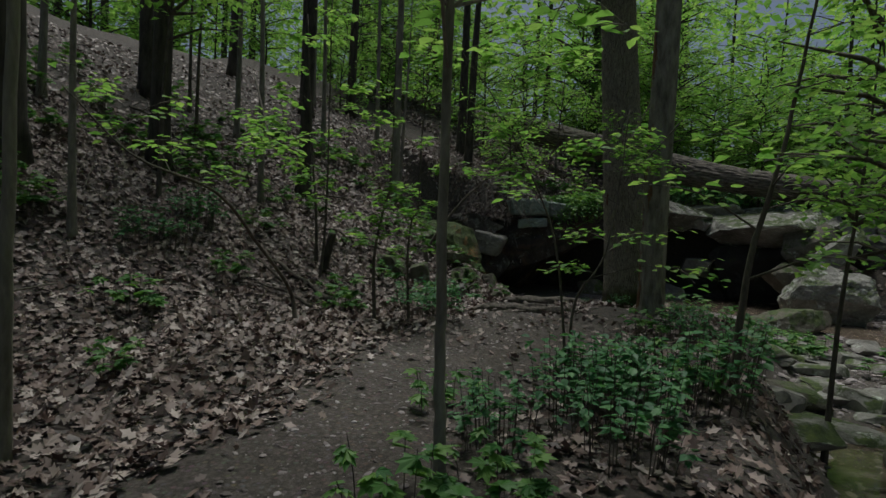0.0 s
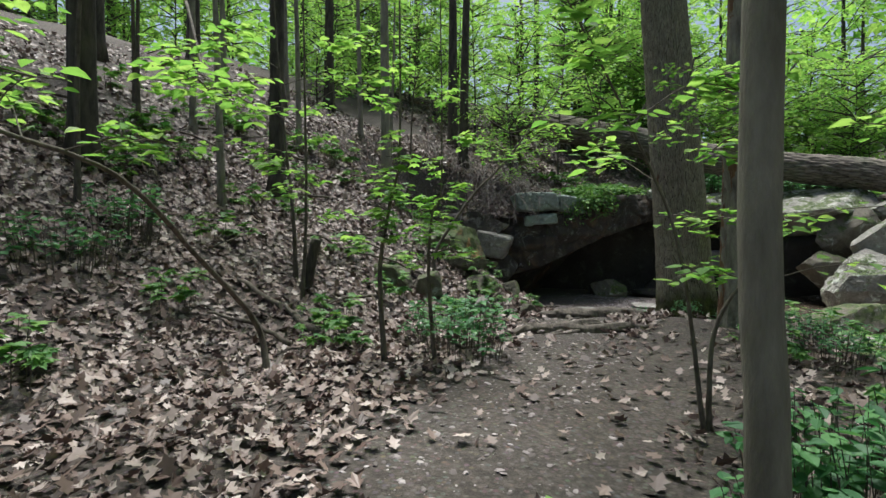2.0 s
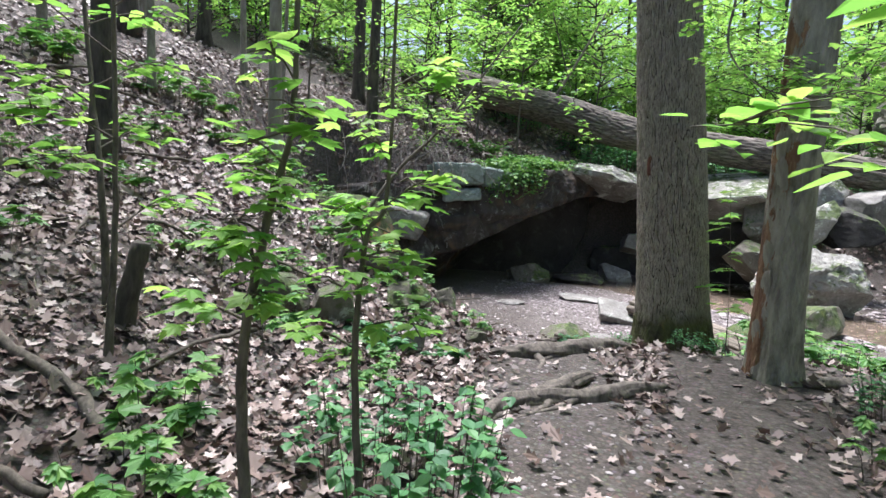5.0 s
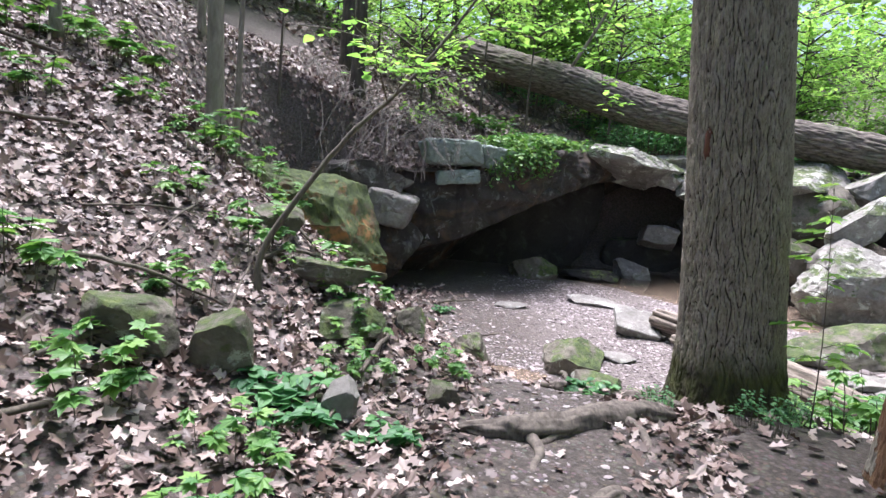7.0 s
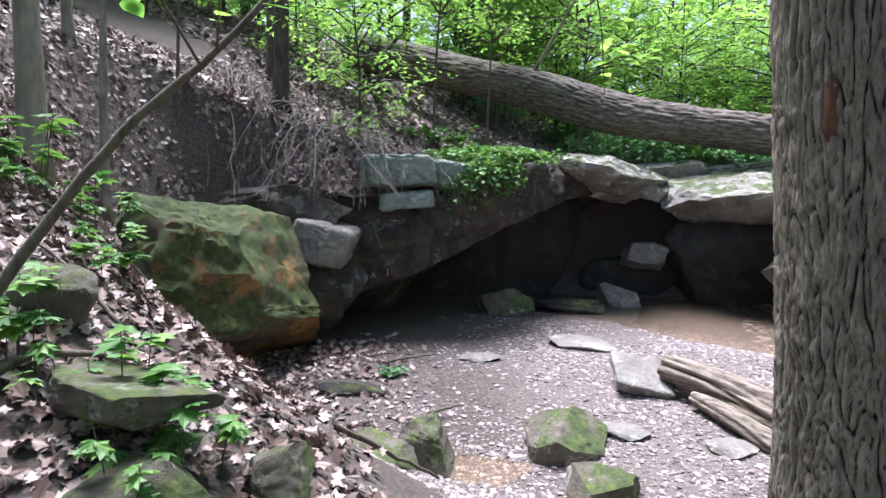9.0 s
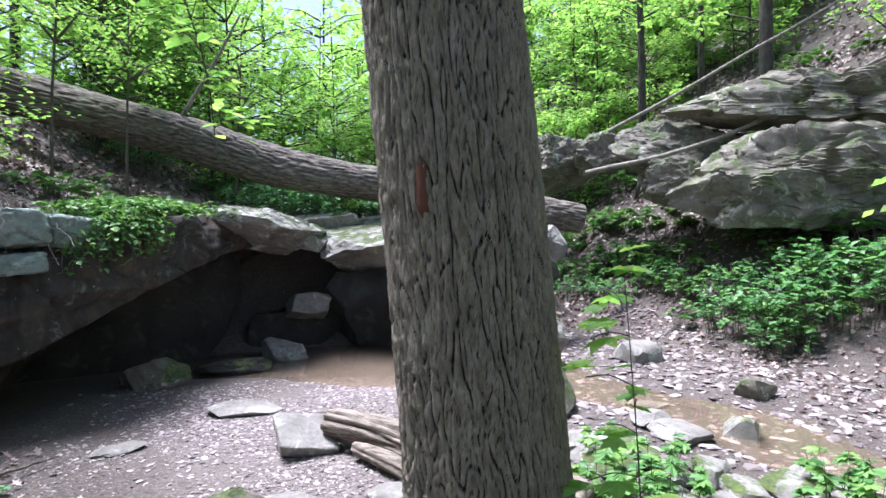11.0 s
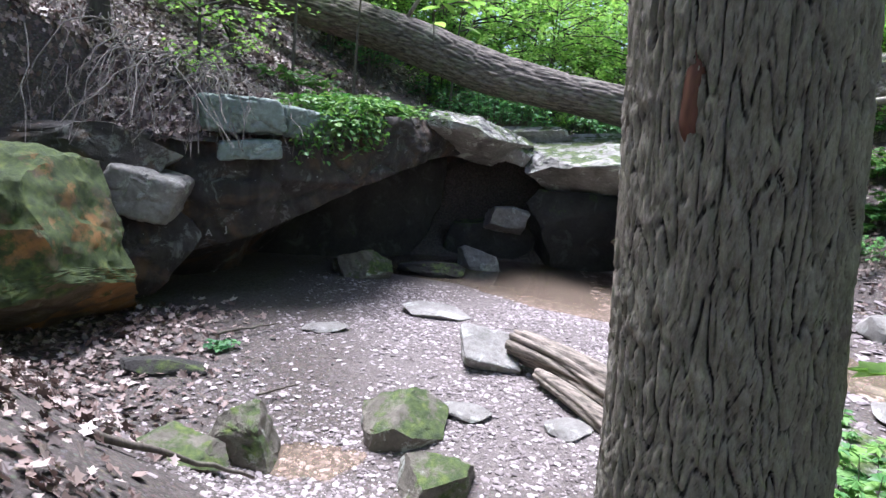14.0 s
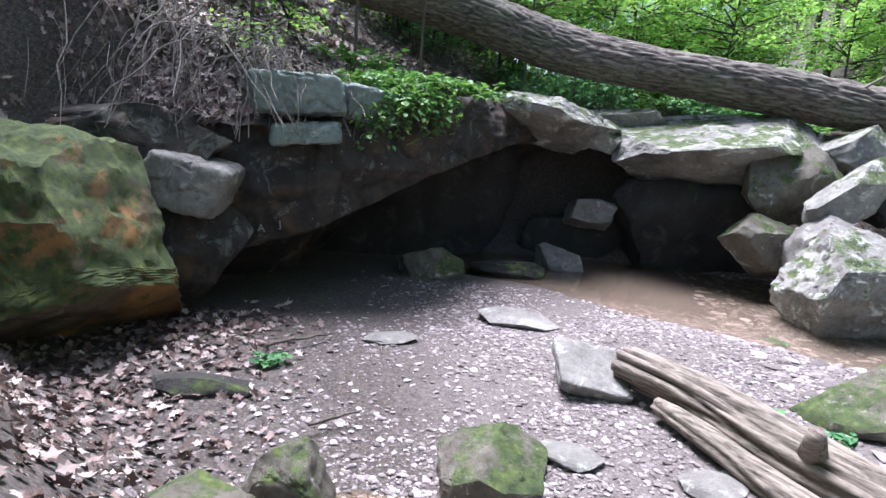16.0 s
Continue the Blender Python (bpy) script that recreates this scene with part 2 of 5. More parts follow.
def scar_material():
    m = Nodes("flaking_bark")
    w = m.place((1, 1, 0.3))
    lumps, fine = m.noise(w, 10, 8, 0.65), m.noise(w, 45, 6, 0.7)
    bark = m.ramp(lumps, (0.32, (0.10, 0.085, 0.065)), (0.65, (0.33, 0.30, 0.25)))
    wood = m.ramp(m.noise(m.place((3, 3, 0.7)), 5, 8, 0.7), (0.28, (0.06, 0.032, 0.02)), (0.5, (0.17, 0.09, 0.05)), (0.72, (0.33, 0.21, 0.12)))
    sep = m.add("ShaderNodeSeparateXYZ")
    m.link(m.place(), sep.inputs[0])
    side = m.maths("MULTIPLY", m.maths("SUBTRACT", 1.03, sep.outputs[0]), 1.3)
    bare = m.ramp(m.maths("ADD", m.noise(m.place((1, 1, 0.35)), 4.5, 7, 0.65), side), (0.60, (0, 0, 0)), (0.62, (1, 1, 1)))
    m.bump(m.blend(0.4, lumps, m.blend(0.4, fine, m.maths("SUBTRACT", 1.0, bare))), 1.0, 0.035)
    return m.finish(m.blend(bare, bark, wood), 0.9)


def pebble_material():
    m = Nodes("pebbles")
    g = m.add("ShaderNodeNewGeometry")
    c = m.ramp(g.outputs["Random Per Island"], (0.0, (0.085, 0.07, 0.066)), (0.4, (0.175, 0.148, 0.145)), (0.8, (0.29, 0.25, 0.25)), (1.0, (0.44, 0.395, 0.395)))
    c = m.blend(m.ramp(m.noise(m.place(), 60, 4), (0.3, (0, 0, 0)), (0.8, (0.6, 0.6, 0.6))), c, m.blend(1.0, c, (0.7, 0.66, 0.62), "MULTIPLY"))
    return m.finish(c, 0.85)


MAT_SCAR, MAT_PEBBLE = scar_material(), pebble_material()


def bare_wood():
    m = Nodes("bare_red_wood")
    return m.finish(m.ramp(m.noise(m.place((1, 1, 0.2)), 30, 5), (0.3, (0.06, 0.022, 0.014)), (0.7, (0.15, 0.058, 0.035))), 0.85)


MAT_SCAR_WOOD = bare_wood()


def scratch_material():
    m = Nodes("scratched_stone")
    return m.finish(m.ramp(m.noise(m.place(), 40, 4), (0.3, (0.25, 0.24, 0.22)), (0.7, (0.5, 0.48, 0.45))), 0.9)


MAT_SCRATCH = scratch_material()

# ---------------- terrain ----------------
def sstep(a, b, v):
    t = min(1.0, max(0.0, (v - a) / (b - a)))
    return t * t * (3 - 2 * t)


def mix(a, b, t):
    return a + (b - a) * t


def ramp(u, k=0.8):
    return u * u / (u + k) if u > 0 else 0.0


def bumps(x, y, size, amount, seed=0.0):
    return amount * noise.noise(Vector((x / size, y / size, seed)))


CREEK = [(0.6, 13.0), (1.6, 9.6), (3.0, 8.3), (4.3, 7.3), (5.5, 5.4), (5.8, 2.4), (5.0, -0.6), (4.0, -2.8), (4.1, -6.0), (5.2, -9.5), (7.0, -16.0)]


def creek_distance(x, y):
    best = 1e9
    for (ax, ay), (bx, by) in zip(CREEK, CREEK[1:]):
        dx, dy = bx - ax, by - ay
        t = min(1.0, max(0.0, ((x - ax) * dx + (y - ay) * dy) / (dx * dx + dy * dy)))
        best = min(best, math.hypot(x - ax - t * dx, y - ay - t * dy))
    return best


def water_level(y):
    return -0.11 - 0.024 * max(0.0, 7.5 - max(y, -16.0))


def hill(x, y):
    # leafy hillside along the path, then the shoulder above the ledge
    u = -x - 2.0 + 0.28 * max(0.0, y + 2.0)
    low = 0.93 + 0.5 * ramp(min(u, 14.0)) + 0.12 * max(0.0, min(-y, 8.0)) * sstep(2, 8, u) - 0.02 * max(0.0, -y - 5)
    v = -x - 4.7 + 0.35 * max(0.0, min(y, 30.0) - 8.0)
    top = 3.05 + 0.5 * ramp(min(v, 12.0), 1.2) + 0.03 * max(0.0, min(y, 60.0) - 13.0)
    return mix(low, top, sstep(1.5, 6.0, y))


def right_side(x, y):
    # the far slope across the creek
    w = (x - 8.2) + 0.30 * (y - 9.0)
    w2 = (x - 4.6) + 0.02 * (y - 14.0)
    rise = 0.8 * ramp(min(w, 22.0), 1.8)
    back = mix(0.0, 3.0 + 0.5 * ramp(min(max(w2, 0.0), 8.0)), sstep(12.5, 16.5, y) * (1.0 - sstep(5.5, 8.5, x) * (1.0 - sstep(16, 24, y))))
    return max(rise, back) - 0.02


def floor_level(x, y):
    z = -0.03 - 0.36 * math.exp(-((x + 1.7) / 1.9) ** 2 - ((y - 3.0) / 1.5) ** 2)
    if x > 0.5:
        z += (water_level(y) + 0.11) * sstep(0.5, 2.5, x)
    d = creek_distance(x, y)
    wide = 0.6 + 1.6 * math.exp(-((y - 11.5) / 2.6) ** 2)
    z -= 0.30 * math.exp(-(d / wide) ** 2)
    pool = math.exp(-((x + 0.8) / 3.2) ** 2 - ((y - 12.0) / 2.4) ** 2)
    return z - 0.12 * pool


def basin_mask(x, y):
    front = sstep(-1.0, 2.7, y + 0.32 * min(0.0, x + 1.6))
    edge = 1.7 + 0.28 * max(0.0, min(-y, 12.0)) * sstep(0, 4, -y) * 0.6
    side = sstep(edge, edge + 1.5, x)
    m = max(front, side)
    soft, tight = sstep(0.8, 3.0, y), sstep(5.2, 6.6, y)
    lo = mix(mix(-8.2, -9.2, soft), -6.9, tight)
    hi = mix(mix(-4.0, -5.6, soft), -6.2, tight)
    return m * sstep(lo, hi, x) * (1.0 - sstep(14.2, 14.7, y) * (1.0 - sstep(2.5, 4.5, x)))


def ground_z(x, y):
    m = basin_mask(x, y)
    low = floor_level(x, y) + right_side(x, y)
    z = mix(hill(x, y), low, m)
    z += bumps(x, y, 2.6, 0.10) + bumps(x, y, 0.7, 0.035, 3.0) * (1 - 0.6 * m)
    return z

# ---------------- helpers for meshes ----------------
def mesh_from(bm, name, material, smooth=False):
    me = bpy.data.meshes.new(name)
    bm.to_mesh(me)
    bm.free()
    me.materials.append(material)
    if smooth:
        me.polygons.foreach_set("use_smooth", [True] * len(me.polygons))
    return me


def raw_mesh(name, verts, faces, material, smooth=False):
    me = bpy.data.meshes.new(name)
    me.from_pydata(verts, [], faces)
    me.materials.append(material)
    if smooth:
        me.polygons.foreach_set("use_smooth", [True] * len(me.polygons))
    me.update()
    return me


def thing(name, label, category, group="", kind="", where=None, data=None):
    ob = new(name, data)
    if where is not None:
        ob.matrix_basis = where
    return tagged(ob, label, category, group, kind)


def part(name, data, parent, label="", kind=""):
    ob = new(name, data)
    ob.parent = parent
    return tagged(ob, label, "", "", kind)


# ---------------- ground ----------------
def graded(lo, hi, step, far):
    """Coordinates that are dense between lo and hi and spread out to far on both sides."""
    mid = [lo + i * step for i in range(int((hi - lo) / step) + 1)]
    out, d, v = [], step, mid[-1]
    while v < far:
        d *= 1.18
        v += d
        out.append(v)
    left, d, v = [], step, lo
    while v > -far:
        d *= 1.18
        v -= d
        left.append(v)
    return left[::-1] + mid + out


def grid_sheet(xs, ys, height):
    verts = [(x, y, height(x, y)) for y in ys for x in xs]
    n = len(xs)
    faces = [(j * n + i, j * n + i + 1, (j + 1) * n + i + 1, (j + 1) * n + i) for j in range(len(ys) - 1) for i in range(n - 1)]
    return verts, faces


gx, gy = graded(-9.0, 8.0, 0.13, 600.0), graded(-11.0, 16.5, 0.13, 600.0)
thing("ground", "brown forest soil with packed earth path and sandy creek bed", "ground", kind="structure",
      data=raw_mesh("ground", *grid_sheet(gx, gy, ground_z), MAT_SOIL, True))


# ---------------- rock ledge ----------------
# plan of the lip, with the height of its upper and lower edge and the depth of the hollow under it
LIP = [(-8.6, 5.6, 2.3, -0.2, 1.2), (-6.6, 6.0, 2.4, 0.2, 1.6), (-5.25, 6.5, 2.45, 0.68, 2.4), (-4.3, 6.9, 2.5, 0.98, 2.9), (-3.55, 7.5, 2.75, 1.4, 3.3), (-2.95, 8.4, 2.95, 1.8, 3.7),
       (-2.45, 9.8, 3.1, 2.1, 3.9), (-2.1, 11.5, 3.2, 2.35, 3.9), (-1.5, 13.2, 3.2, 2.5, 3.0), (-0.6, 14.6, 3.1, 2.5, 1.8), (1.0, 15.4, 3.1, 2.4, 1.0), (3.5, 15.6, 3.2, 2.0, 0.8), (5.5, 15.0, 3.2, 1.2, 0.6)]


def along(rows, t):
    i = min(int(t), len(rows) - 2)
    return [mix(a, b, t - i) for a, b in zip(rows[i], rows[i + 1])]


def ledge_mesh():
    verts, faces, per = [], [], 60
    n = (len(LIP) - 1) * 26
    for j in range(n + 1):
        t = j * (len(LIP) - 1) / n
        x, y, top, low, deep = along(LIP, t)
        xa, ya = along(LIP, max(0.0, t - 0.5))[:2]
        xb, yb = along(LIP, min(len(LIP) - 1.001, t + 0.5))[:2]
        dx, dy = xb - xa, yb - ya
        k = math.hypot(dx, dy)
        ix, iy = -dy / k, dx / k
        for i in range(per):
            if i < 8:
                u = i / 8
                q, z = mix(2.6, 0.25, u), top + 0.12 * (1 - u)
            elif i < 38:
                u = (i - 8) / 29
                q, z = 0.25 * (1 - u) ** 2 - 0.10 * math.sin(u * 3.0) + 0.10 * u, mix(top, low, u)
            else:
                u = (i - 38) / 21
                q, z = mix(0.12, deep, u), mix(low, -0.45, u ** 2.2)
            p = Vector((x + ix * q, y + iy * q, z))
            e = noise.voronoi(Vector((p.x * 0.8, p.y * 0.8, p.z * 1.5)) + noise.noise_vector(p * 1.2) * 0.25)[0]
            w = noise.fractal(p * 0.9, 1.0, 2.0, 5) * 0.13 + 0.07 * min(1.0, (e[1] - e[0]) * 9.0) + 0.08 * noise.cell(Vector((p.x * 0.7, p.y * 0.7, p.z * 1.1))) + 0.05 * noise.noise(Vector((p.x, p.y, p.z * 7.0)))
            verts.append(p + Vector((-ix, -iy, 0.25)) * w)
        if j:
            o = (j - 1) * per
            faces += [(o + i, o + i + 1, o + per + i + 1, o + per + i) for i in range(per - 1)]
    return verts, faces


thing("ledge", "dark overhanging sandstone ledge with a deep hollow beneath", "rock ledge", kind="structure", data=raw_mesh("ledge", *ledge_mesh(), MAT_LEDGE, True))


def top_z(x, y):
    return hill(x, y) + bumps(x, y, 2.0, 0.12, 5.0) + bumps(x, y, 0.5, 0.05, 8.0)


def lip_near(x, y):
    """Distance of a place behind the lip of the ledge, negative before it, and the height of the lip there."""
    best, side, high = 1e9, 1, 0.0
    for a, b in zip(LIP, LIP[1:]):
        dx, dy = b[0] - a[0], b[1] - a[1]
        t = min(1.0, max(0.0, ((x - a[0]) * dx + (y - a[1]) * dy) / (dx * dx + dy * dy)))
        d = math.hypot(x - a[0] - t * dx, y - a[1] - t * dy)
        if d < best:
            best, side, high = d, (dx * (y - a[1]) - dy * (x - a[0])), mix(a[2], b[2], t)
    return (best if side > 0 else -best), high


def lip_side(x, y):
    return lip_near(x, y)[0]


def apron_z(x, y):
    """The soil over the ledge, which bends down to the lip."""
    d, high = lip_near(x, y)
    return mix(high - 0.08, top_z(x, y), sstep(0.0, 0.9, (d - 0.1) / 1.15) ** 0.7)


def soil_sheet():
    """The soil that lies on the ledge: a broad sheet behind, and an apron that bends over the lip."""
    xs, ys = [-11 + 0.2 * i for i in range(86)], [3.6 + 0.2 * i for i in range(82)]
    n, verts, faces = len(xs), [], []
    keep = []
    for y in ys:
        for x in xs:
            keep.append(lip_side(x, y) > 0.75 and x < 4.2)
            verts.append((x, y, top_z(x, y) - 0.015))
    for j in range(len(ys) - 1):
        for i in range(n - 1):
            q = (j * n + i, j * n + i + 1, (j + 1) * n + i + 1, (j + 1) * n + i)
            if all(keep[k] for k in q):
                faces.append(q)
    per, rows = 14, (len(LIP) - 1) * 16
    start = len(verts)
    for j in range(rows + 1):
        t = j * (len(LIP) - 1) / rows
        x, y, top, low, deep = along(LIP, t)
        xa, ya = along(LIP, max(0.0, t - 0.5))[:2]
        xb, yb = along(LIP, min(len(LIP) - 1.001, t + 0.5))[:2]
        k = math.hypot(xb - xa, yb - ya)
        ix, iy = -(yb - ya) / k, (xb - xa) / k
        edge = 0.10 + 0.10 * noise.noise(Vector((x * 1.7, y * 1.7, 4.0)))
        for i in range(per):
            u = i / (per - 1)
            q = edge + 1.15 * u
            px, py = x + ix * q, y + iy * q
            z = mix(top - 0.08 + 0.10 * noise.noise(Vector((x * 2.3, y * 2.3, 9.0))), top_z(px, py), sstep(0.0, 0.9, u) ** 0.7)
            verts.append((px, py, z + 0.05 * noise.noise(Vector((px * 4, py * 4, 1.0)))))
        if j:
            o = start + (j - 1) * per
            faces += [(o + i, o + per + i, o + per + i + 1, o + i + 1) for i in range(per - 1)]
    used = sorted({k for f in faces for k in f})
    at = {k: i for i, k in enumerate(used)}
    return [verts[k] for k in used], [tuple(at[k] for k in f) for f in faces]


thing("ledge_soil", "dark leafy soil lying on top of the rock ledge", "soil", kind="structure", data=raw_mesh("ledge_soil", *soil_sheet(), MAT_SOIL, True))


# ---------------- water ----------------
def water_material():
    m = Nodes("creek_water")
    w = m.place()
    m.bump(m.noise(w, 6, 3), 0.12, 0.01)
    m.bsdf.inputs["Transmission Weight"].default_value = 0.9
    m.bsdf.inputs["IOR"].default_value = 1.33
    return m.finish((0.52, 0.42, 0.31), 0.04)


MAT_WATER = water_material()


def water_sheet():
    xs, ys = [-6.4 + 0.3 * i for i in range(50)], [-16 + 0.3 * i for i in range(108)]
    n = len(xs)
    verts = [(x, y, water_level(y)) for y in ys for x in xs]
    faces = []
    for j in range(len(ys) - 1):
        for i in range(n - 1):
            x, y = xs[i], ys[j]
            if y > 7.3 or creek_distance(x, y) < 1.0 and x > 1.2:
                faces.append((j * n + i, j * n + i + 1, (j + 1) * n + i + 1, (j + 1) * n + i))
    return verts, faces


pool = thing("creek_water", "shallow brown clear water of the creek and pool", "water", kind="structure", data=raw_mesh("water", *water_sheet(), MAT_WATER, True))
pool.visible_shadow = False

# ---------------- rocks ----------------
def rock_mesh(name, size, seed, material, cuts=12, detail=3, rough=0.05, planes=()):
    """A broken stone: a ball pressed flat by cutting planes, then roughened. size: half lengths."""
    rng = random.Random(seed)
    bm = bmesh.new()
    bmesh.ops.create_icosphere(bm, subdivisions=detail, radius=1.45)
    cutters = [((Vector(n)).normalized(), d) for n, d in planes]
    for axis in range(3):
        for s in (-1, 1):
            n = Vector((0, 0, 0))
            n[axis] = s
            n += Vector([rng.uniform(-0.45, 0.45) for _ in range(3)])
            cutters.append((n.normalized(), rng.uniform(0.78, 1.0)))
    for _ in range(cuts):
        n = Vector([rng.gauss(0, 1) for _ in range(3)]).normalized()
        cutters.append((n, rng.uniform(0.82, 1.12)))
    big = max(size)
    for v in bm.verts:
        p = v.co.copy()
        for n, d in cutters:
            over = p.dot(n) - d
            if over > 0:
                p -= n * over
        p = Vector((p.x * size[0], p.y * size[1], p.z * size[2]))
        q = p / big * 1.6 + Vector((seed * 7.3, seed * 1.7, 0))
        f = noise.fractal(q * 2.2, 0.7, 2.0, 6) * rough * big * 0.75
        f += noise.noise(Vector((q.x, q.y, q.z * 5.0)) * 1.5) * rough * big * 0.35
        f -= max(0.0, 0.12 - abs(noise.noise(q * 2.7 + Vector((5, 0, 0))))) * rough * big * 2.5
        v.co = p + p.normalized() * f
    bm.normal_update()
    for e in bm.edges:
        e.smooth = len(e.link_faces) < 2 or e.calc_face_angle(0) < (0.5 if detail > 3 else 0.45)
    return mesh_from(bm, name, material, True)


def stone(name, label, x, y, size, turn=(0, 0, 0), seed=1, material=None, z=None, sink=0.3, cuts=12, detail=3, rough=0.05, planes=(), group=""):
    if z is None:
        z = ground_z(x, y) + size[2] * (1 - 2 * sink)
    return thing(name, label, "rock", group, where=pose(x, y, z, *turn), data=rock_mesh(name, size, seed, material or MAT_GREY, cuts, detail, rough, planes))


def block_mesh(name, size, seed, material, cuts=22, crack=0.03, lean=0.12):
    """A squared, cracked block of bedded stone with worn edges. size: half lengths."""
    rng = random.Random(seed)
    bm = bmesh.new()
    bmesh.ops.create_cube(bm, size=2.0)
    bmesh.ops.subdivide_edges(bm, edges=bm.edges[:], cuts=cuts, use_grid_fill=True)
    shear = [rng.uniform(-lean, lean) for _ in range(6)]
    big = max(size)
    for v in bm.verts:
        p = v.co.copy()
        k = (abs(p.x) ** 9 + abs(p.y) ** 9 + abs(p.z) ** 9) ** (1 / 9)
        p /= k
        n = p.normalized()
        p = Vector((p.x + shear[0] * p.z + shear[1] * p.y, p.y + shear[2] * p.z + shear[3] * p.x, p.z + shear[4] * p.x + shear[5] * p.y))
        p = Vector((p.x * size[0], p.y * size[1], p.z * size[2]))
        q = p / big * 1.5 + Vector((seed * 3.1, seed * 1.3, 0))
        q += noise.noise_vector(q * 1.5) * 0.2
        e = noise.voronoi(q)[0]
        d = -crack * (1.0 - min(1.0, (e[1] - e[0]) * 8.0)) + big * 0.05 * (noise.cell(q * 1.4) - 0.5) * 0.6
        d += noise.fractal(q * 2.5, 0.9, 2.0, 5) * big * 0.035
        v.co = p + n * d
    bm.normal_update()
    for e in bm.edges:
        e.smooth = e.calc_face_angle(0) < 0.6
    return mesh_from(bm, name, material, True)


def block(name, label, place, size, turn, seed, material, **kw):
    return thing(name, label, "rock", where=pose(*place, *turn), data=block_mesh(name, size, seed, material, **kw))


# boulders round the shelter
stone("mossy_boulder", "large boulder with ochre face and green moss beside the ledge", -6.72, 4.6, (1.7, 1.6, 1.62), (0, 8, 14), 3, MAT_OCHRE, 0.82, detail=6, rough=0.06, planes=(((0.72, -0.35, -0.8), 0.66), ((0.8, -0.2, 0.5), 0.88), ((0.2, -0.9, 0.3), 0.85)))
block("pale_block", "pale grey squared block wedged under the ledge", (-5.5, 6.0, 1.62), (0.5, 0.4, 0.34), (6, 14, 24), 23, MAT_GREY)
stone("ledge_block", "dark squared stone block below the ledge", -5.75, 6.05, (0.7, 0.5, 0.55), (0, 4, 14), 24, MAT_LEDGE, 0.75, detail=5)
stone("bank_rock", "brown layered rock in the bank above the boulder", -6.6, 6.0, (1.3, 0.5, 0.42), (0, 3, 12), 25, MAT_LEDGE, 2.1, detail=5)
block("green_block", "cracked grey-green stone block set in the lip of the ledge", (-4.62, 7.02, 2.80), (0.60, 0.42, 0.27), (0, -4, 28), 31, MAT_TEAL, crack=0.05)
block("green_block", "cracked grey-green stone block beside a larger one", (-3.88, 7.62, 2.76), (0.42, 0.40, 0.25), (0, 5, 46), 32, MAT_TEAL, crack=0.04)
block("green_block", "grey-green stone plate in the ledge face below larger blocks", (-4.42, 6.94, 2.32), (0.46, 0.30, 0.15), (0, -5, 30), 33, MAT_TEAL)
stone("roof_slab", "pale lichened flat rock slab roofing the shelter", -1.35, 12.7, (1.35, 1.25, 0.42), (-8, 8, 28), 5, MAT_SLAB, 2.9, detail=6, rough=0.07)
stone("roof_slab", "pale lichened rock slab at the back of the roof", 0.15, 14.3, (1.1, 0.9, 0.28), (-6, 3, 10), 6, MAT_SLAB, 3.1, detail=6, rough=0.07)
stone("notch_stone", "small dark stone with pale top at the roof edge", -0.25, 12.95, (0.42, 0.4, 0.25), (0, 10, 20), 7, MAT_SLAB, 2.62, detail=5)
stone("leaning_boulder", "broad pale boulder with flat tilted top over the pool", 1.95, 12.6, (1.85, 1.3, 0.95), (8, -7, -6), 8, MAT_SLAB, 2.42, cuts=6, detail=6, rough=0.05, planes=(((-0.35, -0.7, -0.75), 0.42), ((0.25, -0.75, -0.7), 0.5), ((0.05, -0.2, 1.0), 0.5)))
# Shelter rocks are added to close the hollow, their colour darkened for its shade.
stone("shelter_rock", "rock coloured dark for the shade under the leaning boulder", 2.2, 13.6, (1.9, 1.0, 1.2), (0, 0, 5), 9, MAT_SHADE_DARK, 0.7, detail=5)
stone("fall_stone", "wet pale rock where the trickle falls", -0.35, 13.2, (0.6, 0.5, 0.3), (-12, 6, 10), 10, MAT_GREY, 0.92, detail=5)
stone("shelter_rock", "rock coloured dark for the shade at the back of the shelter", -0.6, 14.0, (1.3, 0.8, 0.7), (0, 0, 0), 12, MAT_SHADE_DARK, 0.3, detail=5)
stone("shelter_rock", "rock wall coloured dark for the shade at the back of the hollow", -4.2, 12.6, (2.6, 1.2, 2.2), (0, 0, 40), 13, MAT_SHADE_DARK, 0.8, detail=5)
stone("shelter_rock", "rock coloured dark for the shade at the foot of the hollow", -1.9, 10.6, (0.7, 0.35, 0.18), (0, 0, 10), 14, MAT_SHADE_DARK, 0.0, detail=5)
stone("mossy_rock", "leaning mossy rock with white lichen spots", 3.3, 12.0, (0.85, 0.55, 0.8), (0, 30, 10), 15, MAT_MOSSY, 2.0, detail=5)
stone("tilted_slab", "pale tilted rock slab above the pool", 3.9, 11.0, (0.9, 0.35, 0.32), (0, -32, 15), 16, MAT_SLAB, 1.85, detail=5)
stone("dark_boulder", "dark boulder in the rubble under the log", 4.9, 11.6, (0.8, 0.6, 0.5), (0, 5, 0), 17, MAT_SHADE_DARK, 1.9, detail=5)
stone("rubble_rock", "grey rock in the rubble slope", 4.5, 12.6, (0.7, 0.5, 0.35), (0, -25, 30), 18, MAT_SLAB, 2.7, detail=5)
stone("rubble_rock", "grey rock in the rubble slope", 5.6, 12.2, (0.6, 0.6, 0.5), (10, -10, 30), 19, MAT_GREY, 2.4, detail=5)
